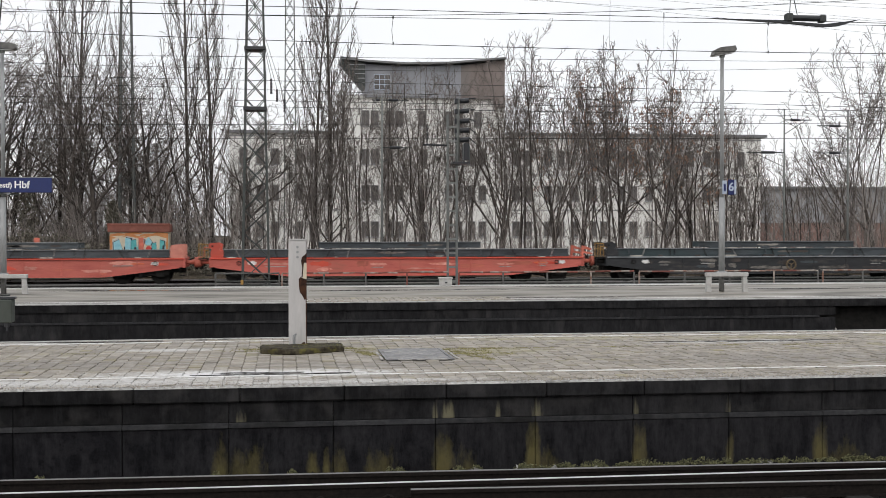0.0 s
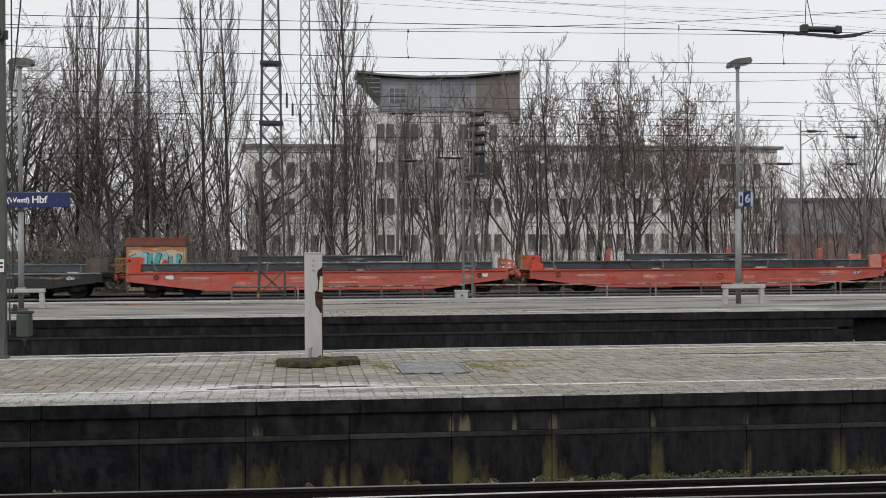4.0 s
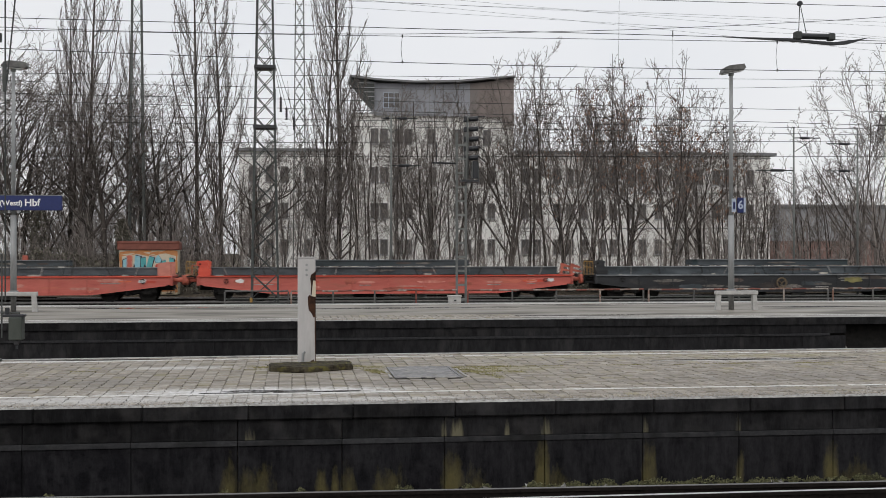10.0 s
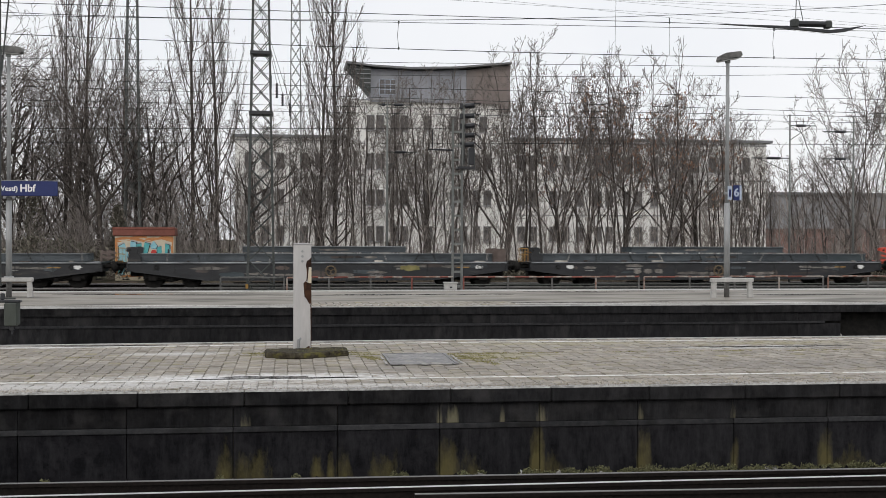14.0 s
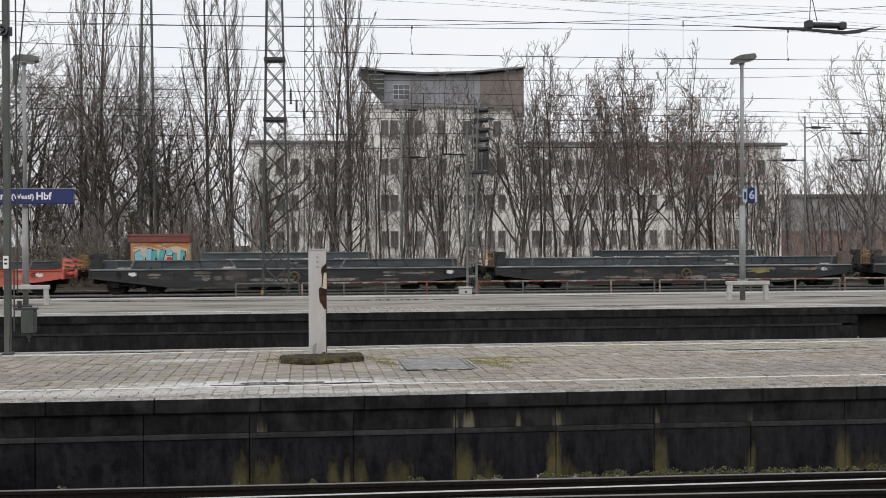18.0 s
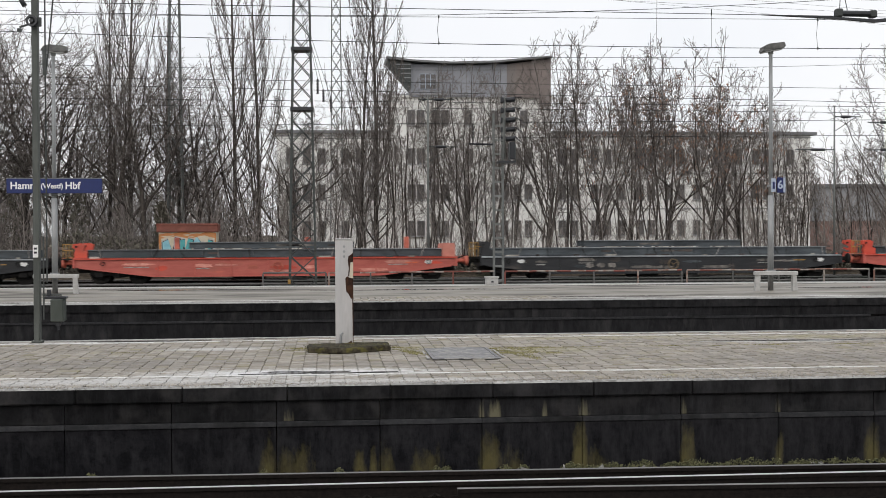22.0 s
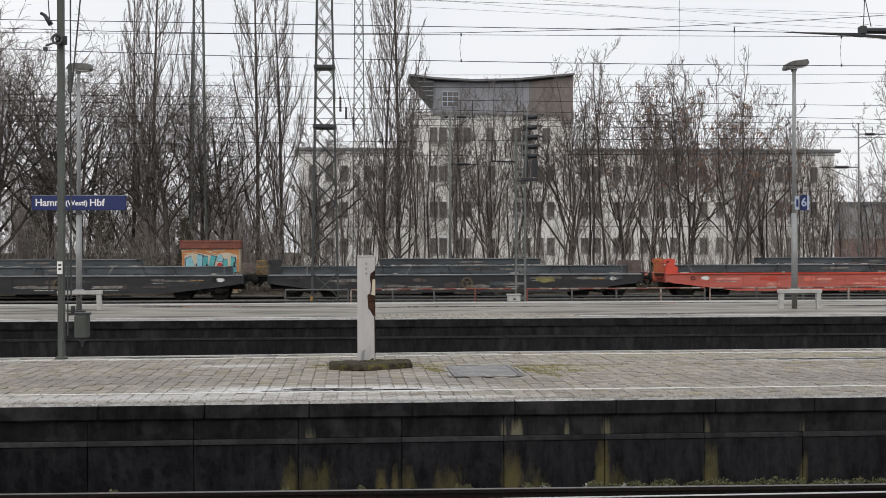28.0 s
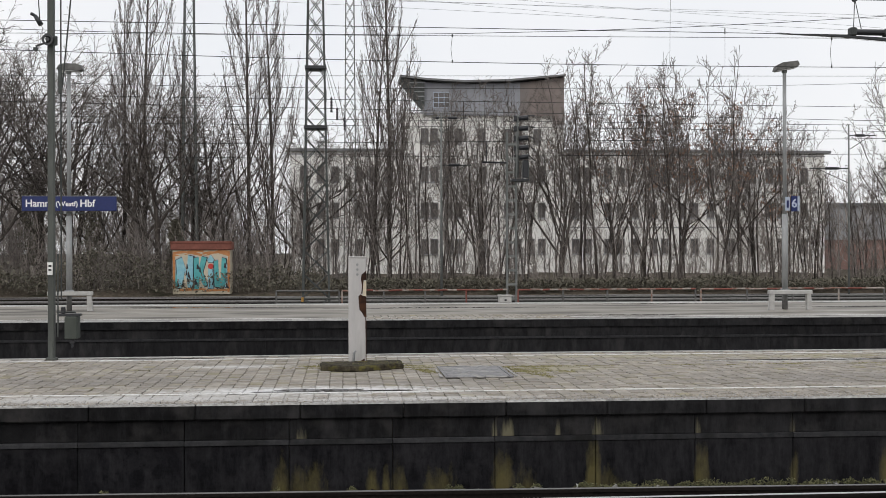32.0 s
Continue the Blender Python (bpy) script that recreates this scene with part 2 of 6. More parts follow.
M["packing_pale"] = mat("pale_load_packing", (0.18, 0.165, 0.14), (0.55, 0.52, 0.47), 4, 0.8, 0, 0.1, vary=0.5)
M["yardrail"] = mat("weathered_yard_rail", (0.17, 0.165, 0.16), (0.34, 0.33, 0.32), 5, 0.7, 0.1, 0.1, stretch=(0.1, 1, 1))
M["roof"] = plain("grey_roof_edge", (0.17, 0.175, 0.18), 0.5)
M["glass"] = mat("dull_window_glass", (0.045, 0.043, 0.042), (0.17, 0.16, 0.155), 0.22, 0.15, 0, 0)
M["wframe"] = plain("grey_window_frame", (0.22, 0.22, 0.22), 0.5)
M["brick"] = mat("dark_red_brick", (0.20, 0.125, 0.108), (0.29, 0.185, 0.16), 2, 0.9, 0, 0.1, c3=(0.16, 0.12, 0.10))
M["slate"] = mat("grey_shed_sheeting", (0.25, 0.255, 0.265), (0.34, 0.345, 0.355), 0.7, 0.7)
M["hutrust"] = mat("rust_red_hut_roof", (0.15, 0.05, 0.035), (0.24, 0.085, 0.06), 3, 0.8, 0, 0.2, c3=(0.11, 0.04, 0.03))
M["hutwall"] = mat("cream_painted_plaster", (0.48, 0.42, 0.31), (0.60, 0.54, 0.42), 3, 0.8, 0, 0.1)
M["teal"] = mat("teal_spray_paint", (0.05, 0.30, 0.32), (0.10, 0.42, 0.42), 5, 0.6, 0, 0)
M["skyblue"] = mat("pale_blue_spray_paint", (0.16, 0.42, 0.52), (0.3, 0.55, 0.6), 5, 0.6, 0, 0)
M["sorange"] = mat("orange_spray_paint", (0.42, 0.15, 0.04), (0.55, 0.25, 0.09), 5, 0.6, 0, 0)
M["sblack"] = plain("black_spray_paint", (0.02, 0.02, 0.025), 0.6)
M["sred"] = plain("red_spray_paint", (0.5, 0.04, 0.03), 0.6)
M["barwhite"] = mat("dirty_white_barrier_paint", (0.24, 0.20, 0.17), (0.40, 0.36, 0.32), 5, 0.7, 0, 0.1, c3=(0.20, 0.10, 0.07), big=0.6, cut=(0.45, 0.6))
M["barred"] = mat("faded_red_barrier_paint", (0.15, 0.048, 0.036), (0.25, 0.08, 0.06), 5, 0.7, 0, 0.1, c3=(0.16, 0.06, 0.04), big=0.6)
M["concrete"] = mat("pale_concrete", (0.34, 0.335, 0.32), (0.46, 0.455, 0.44), 7, 0.85, 0, 0.3, c3=(0.27, 0.265, 0.24))
M["steelplate"] = mat("grey_steel_cover", (0.085, 0.085, 0.09), (0.27, 0.265, 0.265), 16, 0.6, 0.1, 0.5, rough2=0.45)
M["puddle"] = mat("thin_rain_water_on_paving", (0.03, 0.029, 0.027), (0.05, 0.048, 0.044), 3, 0.06, 0, 0.0)
M["lampglass"] = mat("milky_lamp_cover", (0.45, 0.45, 0.44), (0.55, 0.55, 0.54), 5, 0.3, 0, 0)
M["paper"] = plain("small_white_plate", (0.75, 0.75, 0.73), 0.5)


def streaked(m, streaks, colour, most, grain=9.0):
    """Growth and lime run down a wall: each streak has its middle in x, its half width, its foot and its head in z, and its strength."""
    n, l = m.node_tree.nodes, m.node_tree.links
    b = n["Principled BSDF"]
    geo = n.new("ShaderNodeNewGeometry")
    xyz = n.new("ShaderNodeSeparateXYZ")
    l.new(geo.outputs["Position"], xyz.inputs[0])
    mp = n.new("ShaderNodeMapping")
    mp.inputs["Scale"].default_value = (grain, 1.0, 3.2)
    l.new(geo.outputs["Position"], mp.inputs["Vector"])
    st = n.new("ShaderNodeTexNoise")
    st.inputs["Scale"].default_value, st.inputs["Detail"].default_value, st.inputs["Roughness"].default_value = 1.0, 8.0, 0.72
    l.new(mp.outputs[0], st.inputs["Vector"])
    total = None
    for x, half, foot, head, strong in streaks:
        away = n.new("ShaderNodeMath")
        away.operation = "SUBTRACT"
        away.inputs[1].default_value = x
        l.new(xyz.outputs["X"], away.inputs[0])
        gap = n.new("ShaderNodeMath")
        gap.operation = "ABSOLUTE"
        l.new(away.outputs[0], gap.inputs[0])
        across = n.new("ShaderNodeMapRange")
        across.interpolation_type = "SMOOTHSTEP"
        across.inputs[1].default_value, across.inputs[2].default_value, across.inputs[3].default_value, across.inputs[4].default_value = half * 0.15, half, strong, 0.0
        l.new(gap.outputs[0], across.inputs[0])
        up = n.new("ShaderNodeMapRange")
        up.interpolation_type = "SMOOTHSTEP"
        up.inputs[1].default_value, up.inputs[2].default_value, up.inputs[3].default_value, up.inputs[4].default_value = foot, head, 1.0, 0.0
        l.new(xyz.outputs["Z"], up.inputs[0])
        both = n.new("ShaderNodeMath")
        both.operation = "MULTIPLY"
        l.new(across.outputs[0], both.inputs[0])
        l.new(up.outputs[0], both.inputs[1])
        if total:
            top = n.new("ShaderNodeMath")
            top.operation = "MAXIMUM"
            l.new(total.outputs[0], top.inputs[0])
            l.new(both.outputs[0], top.inputs[1])
            both = top
        total = both
    sm = n.new("ShaderNodeMath")
    sm.operation = "MULTIPLY_ADD"
    sm.inputs[1].default_value = 0.62
    l.new(total.outputs[0], sm.inputs[0])
    l.new(st.outputs[0], sm.inputs[2])
    mask = n.new("ShaderNodeMapRange")
    mask.inputs[1].default_value, mask.inputs[2].default_value, mask.inputs[4].default_value = 0.66, 1.10, most
    l.new(sm.outputs[0], mask.inputs[0])
    mx = n.new("ShaderNodeMix")
    mx.data_type = "RGBA"
    mx.inputs[7].default_value = colour
    l.new(mask.outputs[0], mx.inputs[0])
    l.new(b.inputs["Base Color"].links[0].from_socket, mx.inputs[6])
    l.new(mx.outputs[2], b.inputs["Base Color"])


def paled(m, colour):
    """Mixes in a paler colour more and more along x, in fine upright runs."""
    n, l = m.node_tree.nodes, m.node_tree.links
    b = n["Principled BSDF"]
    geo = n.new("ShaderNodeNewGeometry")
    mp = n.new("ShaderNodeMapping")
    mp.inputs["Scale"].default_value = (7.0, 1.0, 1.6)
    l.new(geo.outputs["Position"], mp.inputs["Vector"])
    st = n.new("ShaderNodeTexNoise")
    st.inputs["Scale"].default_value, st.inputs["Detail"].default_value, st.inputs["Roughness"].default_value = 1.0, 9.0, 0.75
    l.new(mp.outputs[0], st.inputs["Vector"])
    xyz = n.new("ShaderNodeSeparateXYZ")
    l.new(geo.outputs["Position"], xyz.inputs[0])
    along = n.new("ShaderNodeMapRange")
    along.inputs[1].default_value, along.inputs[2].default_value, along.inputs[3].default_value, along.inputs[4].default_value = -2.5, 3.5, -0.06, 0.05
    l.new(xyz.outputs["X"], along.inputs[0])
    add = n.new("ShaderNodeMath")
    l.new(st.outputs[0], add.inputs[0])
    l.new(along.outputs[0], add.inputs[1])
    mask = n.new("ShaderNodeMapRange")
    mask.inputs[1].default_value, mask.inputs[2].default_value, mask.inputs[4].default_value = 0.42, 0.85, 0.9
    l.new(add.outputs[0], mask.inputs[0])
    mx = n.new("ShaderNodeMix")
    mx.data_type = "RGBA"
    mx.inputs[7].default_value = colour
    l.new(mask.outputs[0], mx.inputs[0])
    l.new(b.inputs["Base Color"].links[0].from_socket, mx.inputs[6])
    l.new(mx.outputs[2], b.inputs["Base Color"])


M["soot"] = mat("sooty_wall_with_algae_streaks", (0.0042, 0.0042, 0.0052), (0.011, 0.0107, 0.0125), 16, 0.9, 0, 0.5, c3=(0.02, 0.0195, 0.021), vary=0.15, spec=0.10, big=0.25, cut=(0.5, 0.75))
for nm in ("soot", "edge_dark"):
    paled(M[nm], (0.040, 0.0395, 0.042, 1))
streaked(M["soot"], ((-0.66, 0.16, -0.98, -0.35, 0.8), (-0.38, 0.34, -1.0, -0.45, 0.75), (0.32, 0.12, -0.98, -0.55, 0.9), (0.47, 0.07, -0.98, -0.5, 1.0), (0.62, 0.16, -1.0, -0.5, 0.7), (1.05, 0.3, -0.98, -0.6, 0.7), (1.75, 0.20, -1.0, -0.3, 0.95), (2.0, 0.2, -1.0, -0.55, 0.6), (2.75, 0.13, -1.0, -0.2, 1.3), (2.95, 0.22, -1.0, -0.5, 0.6), (3.97, 0.15, -1.05, -0.25, 1.0), (5.02, 0.08, -1.0, -0.3, 0.8), (6.10, 0.14, -1.0, -0.25, 1.1), (6.4, 0.4, -1.0, -0.5, 0.6)), (0.13, 0.112, 0.045, 1), 0.7)
streaked(M["edge_dark"], ((1.66, 0.06, -0.45, -0.1, 0.9), (1.80, 0.11, -0.42, -0.1, 1.25), (2.36, 0.05, -0.45, -0.1, 1.1), (2.80, 0.10, -0.45, -0.1, 0.9), (3.93, 0.06, -0.45, -0.1, 0.7), (-0.45, 0.10, -0.45, -0.1, 0.7), (5.0, 0.06, -0.45, -0.1, 0.6)), (0.20, 0.185, 0.12, 1), 0.7, 30.0)


def tinted(m, spots, colour, most):
    """Soft-edged patches of colour (x, y, half length, half width) over what the surface has already."""
    n, l = m.node_tree.nodes, m.node_tree.links
    b = n["Principled BSDF"]
    geo = n.new("ShaderNodeNewGeometry")
    fray = n.new("ShaderNodeTexNoise")
    fray.inputs["Scale"].default_value, fray.inputs["Detail"].default_value, fray.inputs["Roughness"].default_value = 6.0, 9.0, 0.8
    l.new(geo.outputs["Position"], fray.inputs["Vector"])
    for x, y, rx, ry in spots:
        mp = n.new("ShaderNodeMapping")
        mp.inputs["Scale"].default_value = (1 / rx, 1 / ry, 0)
        mp.inputs["Location"].default_value = (-x / rx, -y / ry, 0)
        l.new(geo.outputs["Position"], mp.inputs["Vector"])
        far = n.new("ShaderNodeVectorMath")
        far.operation = "LENGTH"
        l.new(mp.outputs[0], far.inputs[0])
        sm = n.new("ShaderNodeMath")
        sm.operation = "MULTIPLY_ADD"
        sm.inputs[1].default_value = 2.6
        l.new(fray.outputs[0], sm.inputs[0])
        l.new(far.outputs["Value"], sm.inputs[2])
        mask = n.new("ShaderNodeMapRange")
        mask.inputs[1].default_value, mask.inputs[2].default_value, mask.inputs[3].default_value, mask.inputs[4].default_value = 1.65, 2.35, most, 0.0
        l.new(sm.outputs[0], mask.inputs[0])
        mx = n.new("ShaderNodeMix")
        mx.data_type = "RGBA"
        mx.inputs[7].default_value = colour
        l.new(mask.outputs[0], mx.inputs[0])
        l.new(b.inputs["Base Color"].links[0].from_socket, mx.inputs[6])
        l.new(mx.outputs[2], b.inputs["Base Color"])


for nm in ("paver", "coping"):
    tinted(M[nm], ((3.0, 16.7, 0.9, 0.4), (0.9, 17.25, 1.0, 0.25), (7.5, 18.3, 2.0, 0.3), (4.2, 18.5, 2.2, 0.3)), (0.31, 0.285, 0.16, 1), 0.5)
    tinted(M[nm], ((6.5, 15.2, 2.6, 0.8), (-3.2, 15.6, 2.4, 0.7), (1.4, 15.2, 1.8, 0.5)), (0.17, 0.155, 0.14, 1), 0.5)
    # Whitish patches round the puddle, along the edge and farther back.
    tinted(M[nm], ((-0.35, 14.36, 2.0, 0.5),), (0.72, 0.72, 0.72, 1), 0.85)
    tinted(M[nm], ( (-2.4, 13.75, 2.6, 0.4), (0.6, 13.5, 1.8, 0.22), (-3.6, 18.6, 2.0, 0.22), (6.8, 17.6, 1.6, 0.3), (-1.6, 17.4, 0.9, 0.25)), (0.60, 0.595, 0.59, 1), 0.66)

# ---- building blocks ----


def mesh_of(name, bm, material):
    me = bpy.data.meshes.new(name)
    bm.to_mesh(me)
    bm.free()
    me.materials.append(material)
    return me


def part(name, bm, material, parent=None, label=""):
    """One mesh object under a thing or a part, or a thing of its own."""
    ob = new(name, mesh_of(name, bm, material) if isinstance(bm, bmesh.types.BMesh) else bm)
    if parent:
        ob.parent = parent
    if label:
        ob["label"] = label
    return ob


def thing(name, at, label, category, group="", kind=""):
    ob = tagged(new(name), label, category, group, kind)
    ob.empty_display_size = 0.2
    ob.matrix_basis = at if isinstance(at, Matrix) else pose(*at)
    return ob


def box(x0, x1, y0, y1, z0, z1, bevel=0.0, bm=None):
    own = bmesh.new()
    bmesh.ops.create_cube(own, size=1)
    for v in own.verts:
        v.co = Vector((x0 + (v.co.x + 0.5) * (x1 - x0), y0 + (v.co.y + 0.5) * (y1 - y0), z0 + (v.co.z + 0.5) * (z1 - z0)))
    if bevel:
        bmesh.ops.bevel(own, geom=own.edges[:], offset=bevel, segments=1, affect="EDGES")
    return merge(bm, own)


def merge(bm, own):
    if bm is None:
        return own
    me = bpy.data.meshes.new("scratch")
    own.to_mesh(me)
    own.free()
    bm.from_mesh(me)
    bpy.data.meshes.remove(me)
    return bm


def rod(a, b, r, r2=None, sides=8, bm=None):
    """A round or square bar from a to b."""
    a, b = Vector(a), Vector(b)
    own = bmesh.new()
    bmesh.ops.create_cone(own, cap_ends=True, segments=sides, radius1=r, radius2=r if r2 is None else r2, depth=(b - a).length)
    turn = (b - a).to_track_quat("Z", "X").to_matrix().to_4x4()
    bmesh.ops.transform(own, matrix=Matrix.Translation((a + b) / 2) @ turn, verts=own.verts)
    if sides > 6:
        for f in own.faces:
            f.smooth = len(f.verts) == 4
    return merge(bm, own)


def slab(points, y0, y1, bm=None):
    """An outline in x and z, made solid from y0 to y1."""
    own = bmesh.new()
    a = [own.verts.new((x, y0, z)) for x, z in points]
    b = [own.verts.new((x, y1, z)) for x, z in points]
    own.faces.new(a)
    own.faces.new(b[::-1])
    for i in range(len(points)):
        j = (i + 1) % len(points)
        own.faces.new((a[j], a[i], b[i], b[j]))
    bmesh.ops.recalc_face_normals(own, faces=own.faces[:])
    return merge(bm, own)


def ring(r, thick, wide, sides=20, bm=None):
    """A ring round the y axis."""
    own = bmesh.new()
    rows = []
    for i in range(sides):
        a = 2 * math.pi * i / sides
        rows.append([own.verts.new((math.cos(a) * q, y, math.sin(a) * q)) for q, y in ((r, -wide / 2), (r, wide / 2), (r - thick, wide / 2), (r - thick, -wide / 2))])
    for i in range(sides):
        for k in range(4):
            own.faces.new((rows[i][k], rows[i][(k + 1) % 4], rows[(i + 1) % sides][(k + 1) % 4], rows[(i + 1) % sides][k]))
    bmesh.ops.recalc_face_normals(own, faces=own.faces[:])
    return merge(bm, own)


def writing(name, text, size, material, parent, at, label=""):
    """Letters as a thin mesh, standing upright and facing the near side."""
    cu = bpy.data.curves.new(name, "FONT")
    cu.offset = size * 0.02
    cu.body, cu.size, cu.extrude, cu.align_x, cu.align_y, cu.resolution_u = text, size, 0.003, "CENTER", "CENTER", 3
    tmp = new("scratch", cu)
    me = bpy.data.meshes.new_from_object(tmp.evaluated_get(bpy.context.evaluated_depsgraph_get()))
    bpy.data.objects.remove(tmp)
    me.materials.clear()
    me.materials.append(material)
    ob = new(name, me)
    ob.parent = parent
    ob.matrix_basis = pose(*at, 90, 0, 0)
    if label:
        ob["label"] = label
    return ob


def raw_mesh(name, verts, faces, material, smooth=False):
    me = bpy.data.meshes.new(name)
    me.from_pydata(verts, [], faces)
    me.materials.append(material)
    if smooth:
        me.polygons.foreach_set("use_smooth", [True] * len(me.polygons))
    return me

# ---- the ground and the tracks ----
RAIL_Z = -0.76
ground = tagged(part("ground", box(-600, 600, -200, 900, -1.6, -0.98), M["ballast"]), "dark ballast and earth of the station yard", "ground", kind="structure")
bank = bmesh.new()
rng = random.Random(4)
cols, deep = 90, 14
grid = [[bank.verts.new((-70 + i * 2.2, 65.15 + j * j * 0.35, -0.97 + min(1, j / 3) * 0.42 + rng.uniform(-0.12, 0.16) * (j > 0))) for j in range(deep)] for i in range(cols)]
for i in range(cols - 1):
    for j in range(deep - 1):
        bank.faces.new((grid[i][j], grid[i + 1][j], grid[i + 1][j + 1], grid[i][j + 1])).smooth = True
tagged(part("embankment", bank, M["earth"]), "low bank of earth and fallen leaves under the trees", "ground", kind="structure")
tagged(part("lawn", box(-300, 400, 126, 700, -0.97, -0.6), M["earth"]), "open ground behind the buildings", "ground", kind="structure")


def rail_line(x0, y0, x1, y1, z, label, group, top="railtop", body="rail", head=0.004):
    """A rail with head, web and foot; z is the top of its head."""
    long = math.hypot(x1 - x0, y1 - y0)
    ob = thing("rail", pose(x0, y0, z, 0, 0, math.degrees(math.atan2(y1 - y0, x1 - x0))), label, "rail", group, "structure")
    bm = box(0, long, -0.0625, 0.0625, -0.150, -0.135)
    box(0, long, -0.010, 0.010, -0.135, -0.040, bm=bm)
    box(0, long, -0.034, 0.034, -0.040, -head, 0.003 if head < 0.02 else 0, bm=bm)
    part("rail_body", bm, M[body], ob)
    part("running_surface", box(0, long, -0.026 if head < 0.02 else -0.036, 0.026 if head < 0.02 else 0.036, -head, 0.0), M[top], ob, "worn running surface")
    return ob


for y in (11.66, 10.16, 7.2, 5.7):
    rail_line(-60, y, 60, y, RAIL_Z, "rusty rail with a shiny running surface beside the platform wall", "rails before the first platform")
rail_line(-8, 12.42, 14, 11.80, RAIL_Z, "closure rail of a turnout beside the wall", "rails before the first platform", "railflat")
rail_line(1.2, 11.42, 14, 10.9, RAIL_Z - 0.02, "switch blade of a turnout", "rails before the first platform", "railflat")
for y0 in (20.75, 26.3):
    for s in (-0.75, 0.75):
        rail_line(-60, y0 + s, 60, y0 + s, RAIL_Z, "rusty rail between the two platforms", "rails between the platforms")
TRAIN_Y, TRAIN_RAIL = 60.7, -0.86
for y0, z in ((49.0, -0.80), (54.5, -0.82), (TRAIN_Y, TRAIN_RAIL), (63.85, -0.79)):
    for s in (-0.75, 0.75):
        rail_line(-220, y0 + s, 220, y0 + s, z, "weathered rail of a yard track", "rails of the yard", "yardrail", "rail", 0.036)

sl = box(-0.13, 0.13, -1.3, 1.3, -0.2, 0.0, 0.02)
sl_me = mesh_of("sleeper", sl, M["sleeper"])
clip = rod((-0.07, 0, 0), (-0.05, -0.07, 0.035), 0.012, sides=5)
for a, b in (((-0.05, -0.07, 0.035), (0.0, -0.02, 0.05)), ((0.0, -0.02, 0.05), (0.05, -0.07, 0.035)), ((0.05, -0.07, 0.035), (0.07, 0, 0))):
    rod(a, b, 0.012, sides=5, bm=clip)
box(-0.09, 0.09, -0.09, 0.03, -0.02, 0.004, bm=clip)
clip_me = mesh_of("rail_clip", clip, M["rail"])
for i in range(34):
    x = -8.1 + i * 0.65
    s = thing("sleeper", (x, 10.91, -0.918), "dark concrete sleeper with spring clips", "sleeper", "sleepers before the first platform", "structure")
    part("sleeper_body", sl_me, None, s)
    for y in (0.68, -0.68):
        c = part("rail_clip", clip_me, None, s)
        c.matrix_basis = pose(0, y, 0.005)

# loose ballast stones near the wall foot
stones_v, stones_f = [], []
rng = random.Random(12)
for i in range(5200):
    x, y, r = rng.uniform(-7, 12), rng.uniform(9.6, 13.1), rng.uniform(0.018, 0.042)
    b0 = len(stones_v)
    for k in range(6):
        d = ((1, 0, 0), (-1, 0, 0), (0, 1, 0), (0, -1, 0), (0, 0, 1), (0, 0, -1))[k]
        stones_v.append((x + d[0] * r * rng.uniform(0.7, 1.3), y + d[1] * r * rng.uniform(0.7, 1.3), -0.965 + r * 0.4 + d[2] * r * rng.uniform(0.6, 1.0)))
    stones_f += [tuple(b0 + q for q in t) for t in ((0, 2, 4), (2, 1, 4), (1, 3, 4), (3, 0, 4), (2, 0, 5), (1, 2, 5), (3, 1, 5), (0, 3, 5))]
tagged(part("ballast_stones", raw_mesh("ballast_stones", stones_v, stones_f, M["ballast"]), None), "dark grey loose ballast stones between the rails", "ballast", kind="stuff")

# ---- the first platform ----
P1A, P1B = 13.2, 18.87


def widen(bm):
    """The far side of the first platform draws away to the right."""
    for v in bm.verts:
        if v.co.y > 17:
            v.co.y += 0.5 * min(1, max(0, (v.co.x + 8) / 10))
    return bm


def far_run(y0, y1, z0, z1, b=0):
    bm = bmesh.new()
    for x0, x1 in ((-80, -8), (-8, 2), (2, 80)):
        box(x0, x1, y0, y1, z0, z1, bm=bm)
    return widen(bm)


core = part("platform_core", far_run(P1A + 0.10, P1B - 0.02, -1.0, -0.085), M["joint"])
platform_1 = tagged(thing("platform_1", (0, 0, 0), "", ""), "island platform of worn grey pavers with a sooty edge wall", "platform", kind="structure")
core.parent = platform_1
JOINTS = 1.115
for i in range(-8, 14):
    x = -0.57 + i * JOINTS
    lo = box(0.0035, JOINTS - 0.0035, 0, 0.12, -0.985, -0.452, 0.006)
    up = box(0.003, JOINTS - 0.003, 0.012, 0.12, -0.392, -0.172, 0.005)
    led = box(0.002, JOINTS - 0.002, -0.018, 0.12, -0.450, -0.394, 0.006)
    cop = box(0.003, JOINTS - 0.003, -0.05, 0.09, -0.17, 0.0, 0.015)
    if i == -8:
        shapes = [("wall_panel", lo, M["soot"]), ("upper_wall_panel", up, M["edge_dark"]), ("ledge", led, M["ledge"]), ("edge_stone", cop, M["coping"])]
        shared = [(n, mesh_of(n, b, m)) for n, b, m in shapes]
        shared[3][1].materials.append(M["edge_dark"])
        # Faces that do not point upwards take the dark edge colour.
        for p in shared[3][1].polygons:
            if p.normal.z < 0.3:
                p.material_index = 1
    else:
        for b in (lo, up, led, cop):
            b.free()
    for n, me in shared:
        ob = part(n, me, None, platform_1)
        ob.location = (x + (0.12 if n == "edge_stone" else 0), P1A + (rng.uniform(-0.004, 0.004) if n != "wall_panel" else rng.uniform(-0.003, 0.003)), 0)
